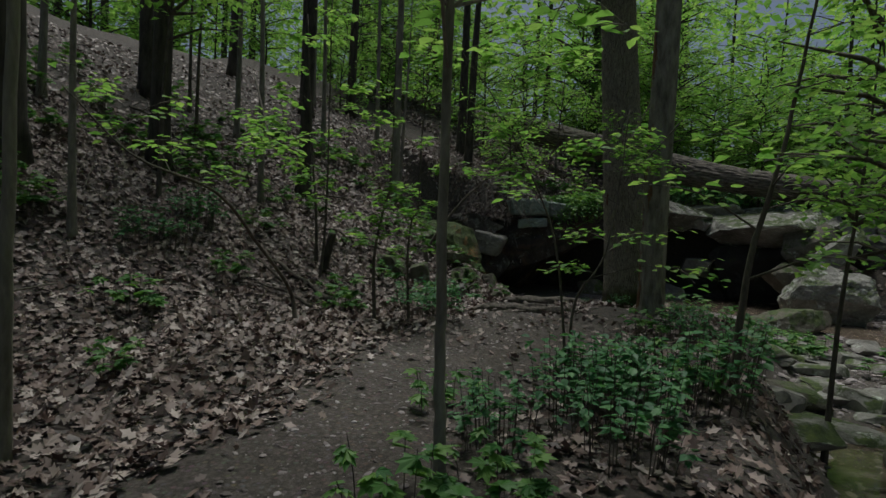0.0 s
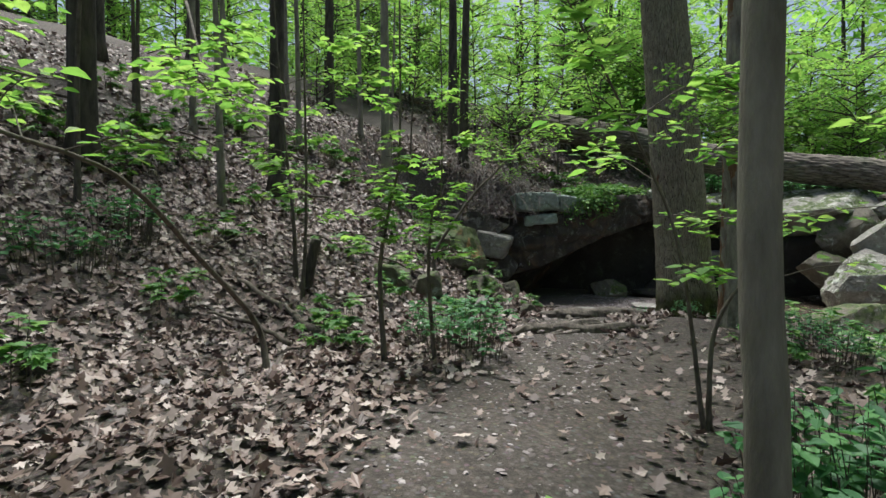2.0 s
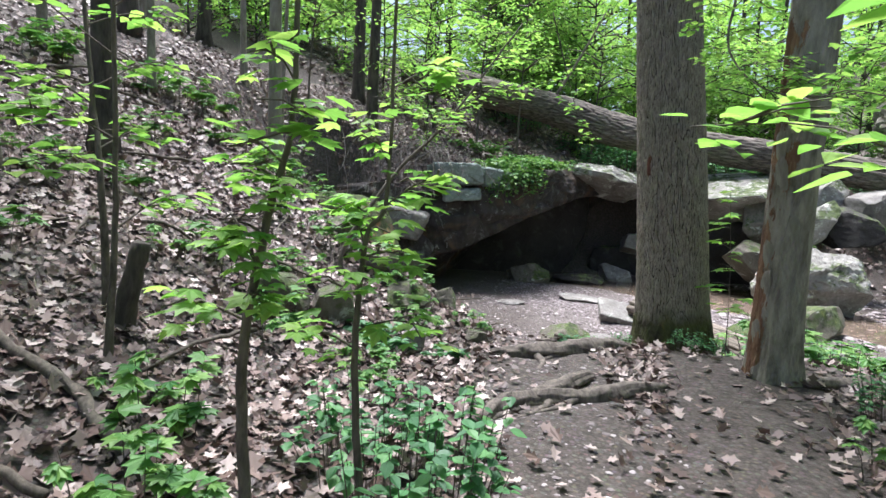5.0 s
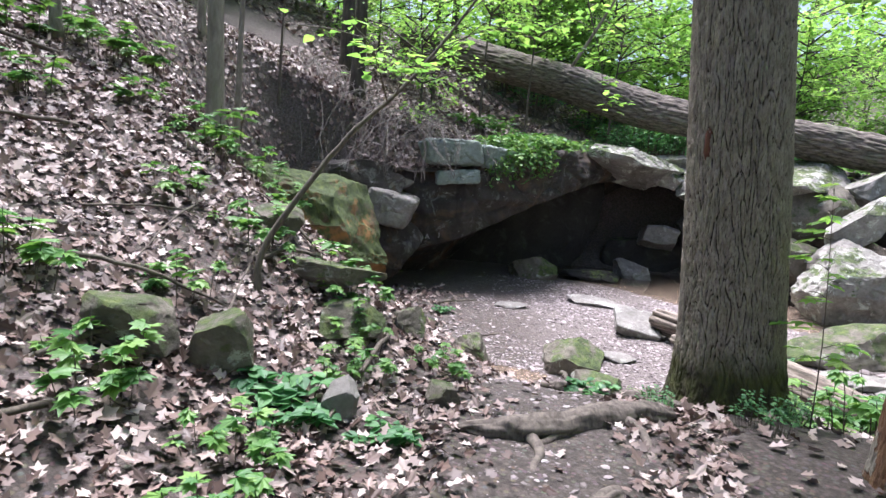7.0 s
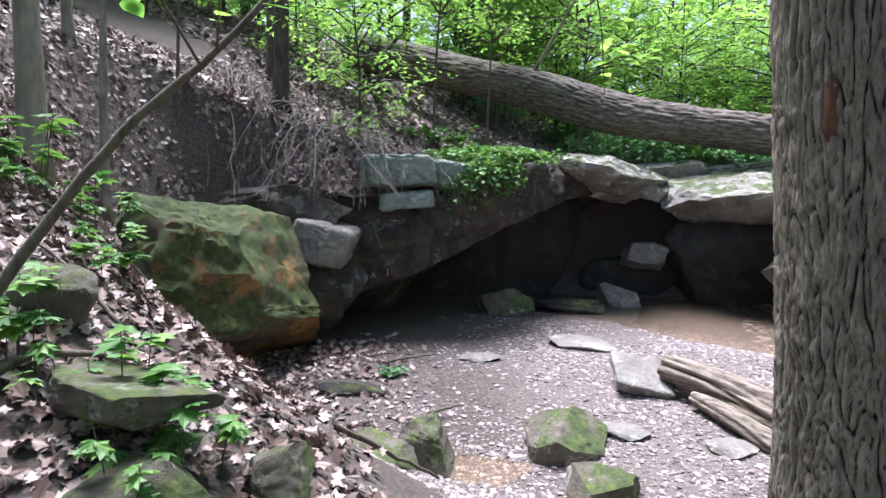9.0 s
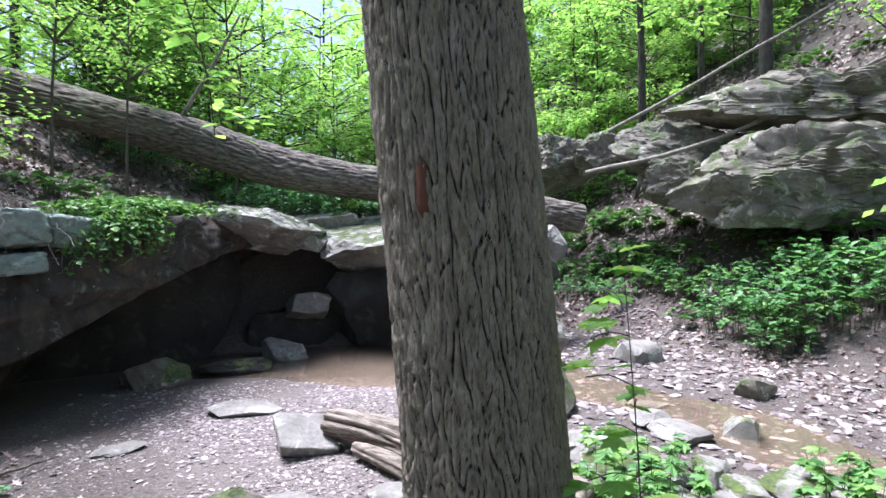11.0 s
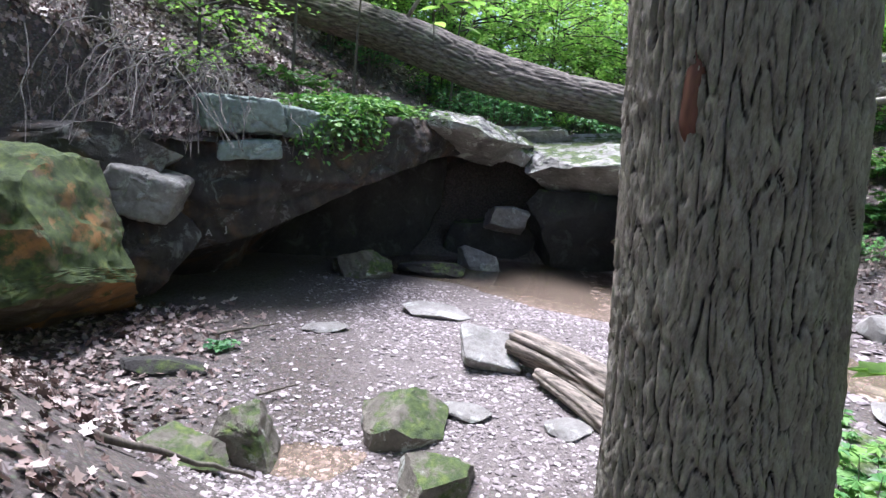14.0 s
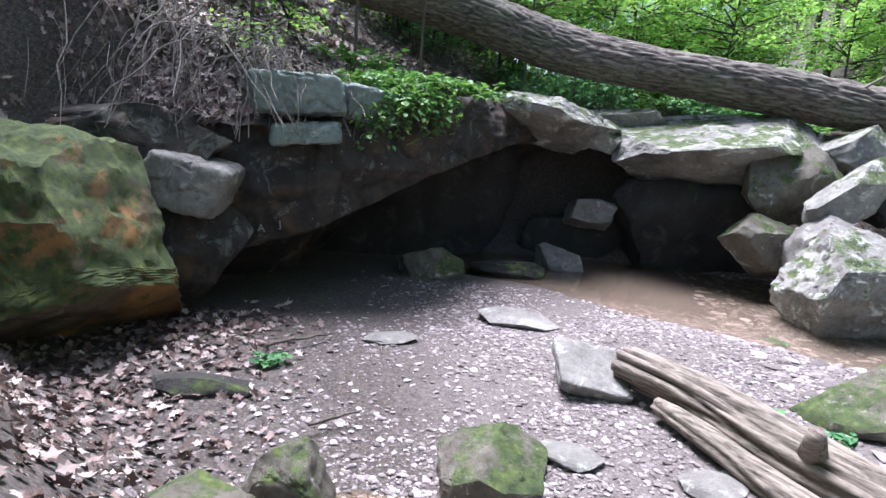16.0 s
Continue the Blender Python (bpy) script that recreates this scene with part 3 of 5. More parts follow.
stone("wedge_rock", "mossy wedge-shaped rock at the edge of the pool", 2.75, 11.3, (0.62, 0.5, 0.52), (0, 26, 20), 20, MAT_MOSSY, 0.85, detail=5)
stone("block_rock", "dark squared rock beside the pool", 3.5, 10.7, (0.6, 0.5, 0.75), (0, 0, 12), 21, MAT_GREY, 0.8, detail=5)
stone("streamside_boulder", "big white lichened boulder at the edge of the pool", 3.75, 9.5, (1.1, 0.85, 0.85), (0, 10, 14), 11, MAT_SLAB, 0.55, detail=6, rough=0.08)
stone("streamside_boulder", "mossy dark boulder half in the creek", 2.75, 6.0, (0.95, 0.55, 0.42), (0, -14, 20), 22, MAT_MOSSY, 0.05, detail=5)

# stones on the gravel
# Darker mossy rock puts the shade on this first stone into its colour.
stone("cave_stone", "angular grey stone at the shade line", -3.1, 9.55, (0.55, 0.4, 0.34), (0, 8, 20), 41, MAT_MOSSY, 0.05, detail=5)
stone("cave_stone", "rounded wet stone in the shallow pool", -0.85, 11.9, (0.5, 0.4, 0.34), (0, 4, 0), 42, MAT_GREY, -0.02, detail=5)
stone("flat_stone", "pale flat stone slab bedded in gravel", -1.48, 7.5, (0.5, 0.42, 0.06), (0, 2, 20), 43, MAT_GREY, detail=5, sink=0.2, rough=0.02)
stone("flat_stone", "small flat stone bedded in gravel", -2.8, 5.95, (0.33, 0.16, 0.05), (0, 3, 30), 44, MAT_GREY, sink=0.2)
block("leaning_stone", "grey-green slab propped on the gravel", (-0.5, 5.5, 0.1), (0.38, 0.40, 0.11), (20, 8, 12), 45, MAT_GREY, crack=0.012)
stone("mossy_stone", "pointed mossy stone beside a puddle", -2.62, 3.1, (0.36, 0.27, 0.36), (0, 14, 10), 46, MAT_MOSSY, -0.2, detail=5, rough=0.08, planes=(((0.85, 0, 0.6), 0.5),))
stone("mossy_stone", "mossy stone with a white lichened side", -1.35, 3.8, (0.42, 0.34, 0.34), (0, 0, 15), 47, MAT_MOSSY, -0.32, detail=5)
stone("mossy_stone", "low brown mossy stone at the puddle", -0.85, 2.95, (0.36, 0.26, 0.24), (0, 6, 5), 48, MAT_MOSSY, -0.3, detail=5)
stone("flat_stone", "flat grey stone bedded in gravel", -0.7, 4.1, (0.24, 0.18, 0.05), (0, 0, 0), 49, MAT_GREY, sink=0.2)
stone("flat_stone", "flat pale stone bedded in gravel", 0.35, 3.85, (0.24, 0.2, 0.04), (0, 0, 40), 50, MAT_GREY, sink=0.2)
stone("flat_stone", "flat brown stone among dead leaves", -4.1, 4.1, (0.42, 0.18, 0.08), (0, 3, 15), 51, MAT_SHADE_DARK, sink=0.2)
stone("step_stone", "pale flat rock at the foot of the bank", -2.9, 2.35, (0.4, 0.28, 0.1), (6, 4, 10), 52, MAT_MOSSY, sink=0.25, detail=5)
for k, (x, y, a, b, c) in enumerate(((-3.2, -2.1, 0.28, 0.22, 0.2), (-2.82, -1.82, 0.2, 0.18, 0.22), (-2.5, -0.72, 0.24, 0.17, 0.17), (-2.3, -0.1, 0.17, 0.16, 0.13),
                                     (-3.05, -0.35, 0.55, 0.25, 0.12), (-1.55, -1.15, 0.12, 0.12, 0.1), (-3.7, -0.1, 0.2, 0.2, 0.14))):
    stone("mossy_stone", "small stone thick with bright moss among dead leaves", x, y, (a, b, c), (0, 5, 40 * k), 60 + k, MAT_MOSSY, sink=0.3, detail=5, group="mossy stones on the bank")
stone("grey_stone", "grey pointed stone among dead leaves", -1.98, -1.74, (0.12, 0.11, 0.15), (0, 0, 20), 71, MAT_GREY, sink=0.2)
for k, (x, y, a, b, c) in enumerate(((6.5, 8.9, 0.5, 0.35, 0.3), (5.4, 4.7, 0.3, 0.25, 0.3), (6.8, 6.0, 0.3, 0.3, 0.2), (5.0, 6.4, 0.35, 0.2, 0.08), (4.6, 3.0, 0.4, 0.3, 0.12), (5.6, 2.2, 0.45, 0.3, 0.1),
                                     (2.6, 2.4, 0.5, 0.35, 0.12), (2.3, 0.9, 0.45, 0.3, 0.14), (3.0, -0.5, 0.55, 0.4, 0.2), (2.9, -1.4, 0.35, 0.3, 0.22), (3.9, 0.3, 0.5, 0.35, 0.2), (2.2, 3.4, 0.3, 0.4, 0.1), (4.9, -0.8, 0.4, 0.4, 0.25), (3.2, 3.0, 0.5, 0.3, 0.08), (4.4, -2.2, 0.45, 0.35, 0.3), (4.3, 5.2, 0.3, 0.25, 0.1))):
    stone("creek_stone", "weathered grey stone in the creek bed", x, y, (a, b, c), (0, 6, 50 * k), 80 + k, (MAT_GREY, MAT_SLAB, MAT_MOSSY)[k % 3], sink=0.25, group="stones in the creek bed")

bed = random.Random(77)
for k in range(34):
    x, y = bed.uniform(2.3, 4.9), bed.uniform(-3.5, 5.0)
    a = bed.uniform(0.22, 0.6)
    stone("creek_slab", "flat pale stone slab lying in the creek bed", x, y, (a, a * bed.uniform(0.5, 0.8), bed.uniform(0.05, 0.13)), (bed.uniform(-8, 8), bed.uniform(-8, 8), bed.uniform(0, 360)), 140 + k, (MAT_GREY, MAT_SLAB)[k % 2], sink=0.25, detail=4, group="stones in the creek bed")

# far cliff across the creek
for k, (x, y, z, size, turn) in enumerate(((12.6, 9.6, 3.9, (3.9, 1.3, 1.35), (0, 4, -42)), (14.2, 10.4, 6.2, (4.2, 1.5, 0.8), (0, 6, -42)), (10.9, 13.6, 5.2, (1.9, 1.0, 0.9), (0, 8, -30)), (9.6, 15.2, 5.4, (1.3, 1.0, 0.6), (0, 3, -20)),
                                             (8.4, 16.8, 5.4, (1.4, 1.0, 0.9), (0, 5, 0)), (16.5, 6.0, 4.6, (2.5, 1.5, 1.3), (0, 0, -50)), (10.3, 12.6, 4.2, (1.2, 0.8, 0.7), (0, 0, -30)))):
    stone("cliff_rock", "weathered sandstone outcrop on the far slope", x, y, size, turn, 110 + k, MAT_CLIFF, z, detail=6, rough=0.11, group="outcrop on the far slope")


# ---------------- tubes and leaves ----------------
def tube(points, radii, sides=10, cap=True):
    """Verts and faces of a tapered tube along points."""
    verts, faces = [], []
    pts = [Vector(p) for p in points]
    ref = Vector((1, 0, 0))
    for i, p in enumerate(pts):
        d = (pts[min(i + 1, len(pts) - 1)] - pts[max(i - 1, 0)]).normalized()
        if abs(d.dot(ref)) > 0.95:
            ref = Vector((0, 1, 0)) if abs(d.y) < 0.9 else Vector((0, 0, 1))
        a = (ref - d * ref.dot(d)).normalized()
        b = d.cross(a)
        for k in range(sides):
            t = 2 * math.pi * k / sides
            verts.append(p + (a * math.cos(t) + b * math.sin(t)) * radii[i])
        if i:
            o = (i - 1) * sides
            faces += [(o + k, o + (k + 1) % sides, o + sides + (k + 1) % sides, o + sides + k) for k in range(sides)]
    if cap:
        faces += [tuple(range(sides))[::-1], tuple(range(len(verts) - sides, len(verts)))]
    return verts, faces


def join(pieces):
    verts, faces = [], []
    for v, f in pieces:
        o = len(verts)
        verts += [tuple(p) for p in v]
        faces += [tuple(i + o for i in q) for q in f]
    return verts, faces


def curve_points(points, n, wobble=0.0, rng=None):
    """A smooth line of n + 1 places through a few points."""
    pts = [Vector(p) for p in points]
    pts = [pts[0] * 2 - pts[1]] + pts + [pts[-1] * 2 - pts[-2]]
    out = []
    for i in range(n + 1):
        t = i / n * (len(pts) - 3)
        k = min(int(t), len(pts) - 4)
        t -= k
        a, b, c, d = pts[k:k + 4]
        p = 0.5 * (2 * b + (c - a) * t + (2 * a - 5 * b + 4 * c - d) * t * t + (3 * b - a - 3 * c + d) * t ** 3)
        if wobble and rng and 0 < i < n:
            p = p + Vector([rng.uniform(-wobble, wobble) for _ in range(3)])
        out.append(p)
    return out


OVAL = ([(0, 0, 0), (-0.30, 0.25, 0.07), (-0.36, 0.55, 0.08), (-0.16, 0.88, 0.02), (0, 1.08, -0.06), (0.16, 0.88, 0.02), (0.36, 0.55, 0.08), (0.30, 0.25, 0.07)], [(0, 4, 3, 2, 1), (0, 7, 6, 5, 4)])
KITE = ([(0, 0, 0), (-0.36, 0.5, 0.06), (0, 1.05, -0.05), (0.36, 0.5, 0.06)], [(0, 2, 1), (0, 3, 2)])
PALM = ([(0, 0, 0), (-0.22, 0.02, 0.02), (-0.60, 0.18, -0.05), (-0.36, 0.36, 0.04), (-0.50, 0.72, -0.06), (-0.20, 0.66, 0.04), (0, 1.08, -0.08), (0.20, 0.66, 0.04), (0.50, 0.72, -0.06), (0.36, 0.36, 0.04), (0.60, 0.18, -0.05), (0.22, 0.02, 0.02)],
        [(0, 3, 2, 1), (0, 5, 4, 3), (0, 6, 5), (0, 7, 6), (0, 9, 8, 7), (0, 11, 10, 9)])
OAK = ([(0, 0, 0), (-0.10, 0.12, 0.03), (-0.36, 0.26, 0.10), (-0.17, 0.42, 0.05), (-0.44, 0.62, 0.15), (-0.15, 0.76, 0.07), (0, 1.05, 0.12), (0.15, 0.76, 0.07), (0.44, 0.62, 0.15), (0.17, 0.42, 0.05), (0.36, 0.26, 0.10), (0.10, 0.12, 0.03)],
       [(0, 3, 2, 1), (0, 5, 4, 3), (0, 6, 5), (0, 7, 6), (0, 9, 8, 7), (0, 11, 10, 9)])


def scatter_leaves(name, spots, shape, material):
    """One mesh of many leaves. spots: rows of place, heading, pitch, roll, size, curl."""
    base, faces0 = np.array(shape[0]), shape[1]
    n, k = len(spots), len(base)
    s = np.array([(*p, h, t, r, z, c) for p, h, t, r, z, c in spots])
    x, y, z = (np.repeat(base[None, :, i], n, 0) for i in range(3))
    x, y, z = x * s[:, 6:7], y * s[:, 6:7], z * s[:, 6:7] * s[:, 7:8]
    cr, sr, ct, st, ch, sh = np.cos(s[:, 5:6]), np.sin(s[:, 5:6]), np.cos(s[:, 4:5]), np.sin(s[:, 4:5]), np.cos(s[:, 3:4]), np.sin(s[:, 3:4])
    x, z = x * cr + z * sr, -x * sr + z * cr
    y, z = y * ct - z * st, y * st + z * ct
    x, y = x * ch - y * sh, x * sh + y * ch
    verts = np.stack((x + s[:, 0:1], y + s[:, 1:2], z + s[:, 2:3]), 2).reshape(-1, 3)
    faces = [tuple(i + o for i in f) for o in range(0, n * k, k) for f in faces0]
    return raw_mesh(name, verts.tolist(), faces, material)


def spray(rng, tip_from, tip_to, count, size, droop=0.15, spread=0.22):
    """Leaves held flat along a twig, to both sides."""
    a, b = Vector(tip_from), Vector(tip_to)
    d = b - a
    head = math.atan2(-d.x, d.y)
    out = []
    for i in range(count):
        u = (i + rng.random()) / count
        p = a + d * u + Vector([rng.uniform(-spread, spread) * 0.3 for _ in range(3)])
        side = 1 if i % 2 else -1
        out.append((tuple(p), head + side * rng.uniform(0.4, 1.5), -rng.uniform(-0.1, 2.2 * droop), rng.uniform(-0.35, 0.35), size * rng.uniform(0.65, 1.2), rng.uniform(0.3, 1.6)))
    return out


def woody(name, label, stem, radius, boughs, leaf=0.11, per=16, material=None, leaves=None, shape=OVAL, seed=1, category="sapling", tip=0.25, sides=8, twigs=3, flare=0.5, reach=(0.5, 1.2), rise=0.25, group=""):
    """A sapling: one stem through given points, boughs from it, leaves in flat sprays. boughs: count, first and last share of the stem."""
    rng = random.Random(seed)
    t = thing(name, label, category, group)
    n = max(10, len(stem) * 7)
    line = curve_points(stem, n, radius * 0.14, rng)
    rad = [radius * (mix(1.0, tip, i / n) + flare * math.exp(-i / n * 14)) for i in range(n + 1)]
    v, f = tube(line, rad, sides)
    part("stem", raw_mesh("stem", v, f, material or MAT_SAPLING, True), t)
    spots = []
    count, first, last = boughs
    for i in range(count):
        u = mix(first, last, (i + rng.random() * 0.8) / max(1, count))
        k = min(n - 1, int(u * n))
        root = line[k]
        ang = rng.uniform(0, 2 * math.pi)
        far = rng.uniform(*reach)
        end = root + Vector((math.cos(ang) * far, math.sin(ang) * far, far * rng.uniform(rise - 0.25, rise + 0.25)))
        mid = root.lerp(end, 0.5) + Vector((0, 0, 0.12 * far))
        bl = curve_points([root, mid, end], 6)
        wood = [tube(bl, [max(0.003, rad[k] * 0.45 * (1 - 0.8 * j / 6)) for j in range(7)], 5, False)]
        spots += spray(rng, bl[2], end, per, leaf)
        for _ in range(twigs):
            s = bl[rng.randint(2, 5)]
            e = s + Vector((rng.uniform(-1, 1), rng.uniform(-1, 1), rng.uniform(-0.25, 0.3))) * far * 0.45
            wood.append(tube([s, s.lerp(e, 0.5) + Vector((0, 0, 0.02)), e], [0.005, 0.004, 0.002], 4, False))
            spots += spray(rng, s, e, max(3, per // 2), leaf)
        part("branch", raw_mesh("branch", *join(wood), material or MAT_SAPLING, True), t)
    if spots:
        part("foliage", scatter_leaves("foliage", spots, shape, leaves or MAT_GREEN), t, kind="stuff")
    return t


# ---------------- near trees ----------------
def bark_trunk(x, y, z, tall, r, lean, sides, rows, plates, depth, roots=5, seed=0.0, stretch=0.26, damage=0.0):
    """A trunk whose bark stands in furrowed plates."""
    verts, faces = [], []
    for j in range(rows + 1):
        h = tall * (j / rows) ** 2
        base = r * (1 + 0.5 * math.exp(-h / 0.36) - 0.03 * h)
        cx, cy = x + lean[0] * h + 0.012 * math.sin(h * 0.9 + seed), y + lean[1] * h
        for k in range(sides):
            a = 2 * math.pi * k / sides
            rr = base * (1 + 0.6 * math.exp(-h / 0.38) * max(0.0, math.sin(a * roots + seed)) * 0.6 + 0.03 * math.sin(2 * a + h * 0.7 + seed))
            p = Vector((math.cos(a) * r * plates, math.sin(a) * r * plates, h * plates * stretch + seed * 9))
            p += noise.noise_vector(p * 0.9) * 0.3 + noise.noise_vector(p * 2.6) * 0.14
            d = abs(noise.noise(p * 1.15))
            e = abs(noise.noise(Vector((p.x * 1.9, p.y * 1.9, p.z * 2.6 + 7.0))))
            f = abs(noise.noise(Vector((p.x * 0.8 + 3.0, p.y * 0.8, p.z * 2.9))))
            gap = 0.62 * sstep(0.0, 0.11, d) + 0.22 * sstep(0.0, 0.13, e) + 0.16 * sstep(0.0, 0.05, f)
            raise_ = depth * (gap - 0.6) + depth * 0.4 * noise.fractal(Vector((p.x * 3.4, p.y * 3.4, p.z * 4.5)), 0.9, 2.0, 4)
            if damage:
                raise_ *= mix(1.0, 0.15, sstep(0.0, 0.25, noise.noise(Vector((math.cos(a) * 1.5, math.sin(a) * 1.5, h * 0.6 + seed)))))
                raise_ -= damage * sstep(0.05, 0.22, noise.noise(Vector((math.cos(a) * 1.5, math.sin(a) * 1.5, h * 0.6 + seed))))
            rr += raise_ * (0.5 + 0.5 * sstep(0.1, 0.8, h))
            verts.append((cx + math.cos(a) * rr, cy + math.sin(a) * rr, z + h))
        if j:
            o = (j - 1) * sides
            faces += [(o + k, o + (k + 1) % sides, o + sides + (k + 1) % sides, o + sides + k) for k in range(sides)]
    faces.append(tuple(range(len(verts) - sides, len(verts))))
    return verts, faces


def crown(rng, line, count, low, high, reach, leaf, per):
    """Boughs and flat sprays of leaves for a forest tree."""
    wood, spots = [], []
    n = len(line) - 1
    for i in range(count):
        k = int(mix(low, high, rng.random()) * n)
        root = line[k]
        ang = rng.uniform(0, 2 * math.pi)
        far = reach * rng.uniform(0.5, 1.1)
        end = root + Vector((math.cos(ang) * far, math.sin(ang) * far, far * rng.uniform(-0.1, 0.5)))
        wood.append(tube([root, root.lerp(end, 0.5) + Vector((0, 0, 0.1 * far)), end], [0.03, 0.02, 0.006], 4, False))
        for _ in range(5):
            s = root.lerp(end, rng.uniform(0.25, 1.0))
            e = s + Vector((rng.uniform(-1, 1), rng.uniform(-1, 1), rng.uniform(-0.3, 0.3))) * far * 0.42
            spots += spray(rng, s, e, per, leaf, 0.3, 0.6)
    return wood, spots


oak = thing("oak_tree", "mature tree with deeply furrowed grey-brown bark beside the path", "tree")
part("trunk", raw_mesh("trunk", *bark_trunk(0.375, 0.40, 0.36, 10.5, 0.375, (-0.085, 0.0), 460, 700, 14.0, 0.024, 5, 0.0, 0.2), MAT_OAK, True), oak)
part("bark_scar", raw_mesh("bark_scar", *tube([(-0.036, 0.158, 2.60), (-0.042, 0.154, 2.70), (-0.048, 0.154, 2.84), (-0.052, 0.158, 2.95)], [0.014, 0.034, 0.03, 0.012], 8), MAT_SCAR_WOOD, True), oak, "bare red-brown strip of wood")
def high_crown(tree, foot, lean, z0, z1, count, reach, seed):
    """Boughs and leaves high up on a big trunk."""
    rr = random.Random(seed)
    line = [Vector((foot[0] + lean[0] * h, foot[1] + lean[1] * h, foot[2] + h)) for h in [z0 + (z1 - z0) * i / 12 for i in range(13)]]
    wood, spots = crown(rr, line, count, 0.0, 1.0, reach, 0.17, 13)
    part("limb_work", raw_mesh("limb_work", *join(wood), MAT_BARK, True), tree, kind="stuff")
    part("crown", scatter_leaves("crown", spots, KITE, MAT_GREEN), tree, kind="stuff")


scar = thing("scarred_tree", "pale tree with flaking bark and bare orange wood", "tree")
part("trunk", raw_mesh("trunk", *bark_trunk(1.1, -1.1, 0.45, 9.5, 0.20, (0.0, -0.045), 190, 420, 24.0, 0.014, 4, 3.3, 0.15, 0.012), MAT_SCAR, True), scar)

high_crown(oak, (0.375, 0.40, 0.36), (-0.085, 0.0), 6.2, 10.4, 20, 3.2, 91)
high_crown(scar, (1.1, -1.1, 0.45), (0.0, -0.045), 6.0, 9.4, 14, 2.6, 92)

for k in range(11):
    a, h = 3.4 + 1.9 * random.Random(k).random(), 0.5 + 0.22 * k
    rad = 0.20
    part("bark_flake", rock_mesh("bark_flake", (0.014, 0.05, 0.13), 300 + k, MAT_BARK_PALE, 6, 2, 0.04), scar).matrix_basis = pose(1.1 + math.cos(a) * rad, -1.1 - 0.045 * h + math.sin(a) * rad, 0.6 + h, 0, 4, math.degrees(a))


def forest_tree(name, label, seed, tall, r, lean, boughs, reach, leaf, per, material, low=0.3, group="", leaves=None):
    """A tree at the origin with trunk, boughs and crown."""
    rng = random.Random(seed)
    t = thing(name, label, "tree", group)
    line = curve_points([(0, 0, -0.2), (lean[0] * tall * 0.3 + rng.uniform(-.1, .1), lean[1] * tall * 0.3, tall * 0.33), (lean[0] * tall * 0.7, lean[1] * tall * 0.7 + rng.uniform(-.15, .15), tall * 0.66), (lean[0] * tall, lean[1] * tall, tall)], 26)
    rad = [r * (mix(1.0, 0.2, i / 26) + 0.6 * math.exp(-i / 26 * tall / 0.3)) for i in range(27)]
    part("trunk", raw_mesh("trunk", *tube(line, rad, 12), material, True), t)
    wood, spots = crown(rng, line, boughs, low, 1.0, reach, leaf, per)
    part("limb_work", raw_mesh("limb_work", *join(wood), material, True), t, kind="stuff")
    part("crown", scatter_leaves("crown", spots, KITE, leaves or MAT_GREEN), t, kind="stuff")
    return t


def put(x, y, turn=0.0, scale=1.0, drop=0.0):
    z = (apron_z(x, y) if lip_side(x, y) > 0.12 and -11 < x < 4 and 4 < y < 19 else ground_z(x, y)) - drop
    m = pose(x, y, z, 0, 0, turn)
    return m @ Matrix.Diagonal((scale, scale, scale, 1))


def plant_all(kind, spots):
    """Sets copies of a thing built at the origin on the ground; the first one moves to the first spot."""
    for i, (x, y, turn, scale) in enumerate(spots):
        m = put(x, y, turn, scale)
        if i == 0:
            kind.matrix_basis = m
        else:
            c = copy_thing(kind, m)
            c.matrix_basis = m


rng = random.Random(5)
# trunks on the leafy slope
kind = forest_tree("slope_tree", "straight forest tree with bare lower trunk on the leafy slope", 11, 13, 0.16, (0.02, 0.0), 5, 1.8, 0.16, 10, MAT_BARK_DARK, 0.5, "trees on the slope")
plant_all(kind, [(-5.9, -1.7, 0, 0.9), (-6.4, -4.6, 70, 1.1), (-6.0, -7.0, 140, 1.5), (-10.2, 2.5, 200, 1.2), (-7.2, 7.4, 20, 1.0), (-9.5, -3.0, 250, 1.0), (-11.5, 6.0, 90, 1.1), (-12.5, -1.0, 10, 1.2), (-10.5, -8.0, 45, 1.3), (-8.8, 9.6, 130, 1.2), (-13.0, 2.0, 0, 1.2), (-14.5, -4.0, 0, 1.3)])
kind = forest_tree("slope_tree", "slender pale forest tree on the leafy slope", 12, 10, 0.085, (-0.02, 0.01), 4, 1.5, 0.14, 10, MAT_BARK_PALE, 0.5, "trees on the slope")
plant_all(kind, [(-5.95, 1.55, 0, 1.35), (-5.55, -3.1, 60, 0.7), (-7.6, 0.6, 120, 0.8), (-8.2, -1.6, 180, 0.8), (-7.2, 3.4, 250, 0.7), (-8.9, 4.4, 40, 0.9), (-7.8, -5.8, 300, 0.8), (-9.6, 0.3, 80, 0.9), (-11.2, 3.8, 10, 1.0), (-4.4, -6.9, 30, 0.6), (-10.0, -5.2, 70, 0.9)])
# woods behind and across the creek
kind = forest_tree("understory_tree", "leafy young tree in the green woods behind", 13, 6.5, 0.05, (0.03, 0.02), 34, 2.3, 0.15, 13, MAT_BARK_DARK, 0.14, "young trees in the woods")
spots = []
for i in range(80):
    a, d = rng.uniform(-85, 62), rng.uniform(16, 36)
    x, y = -1 + d * math.sin(radians(a)), -2 + d * math.cos(radians(a))
    if not (4 < x < 17 and y < 19) and not (-4 < x < 4 and y < 18):
        spots.append((x, y, rng.uniform(0, 360), rng.uniform(0.8, 1.5)))
plant_all(kind, spots)
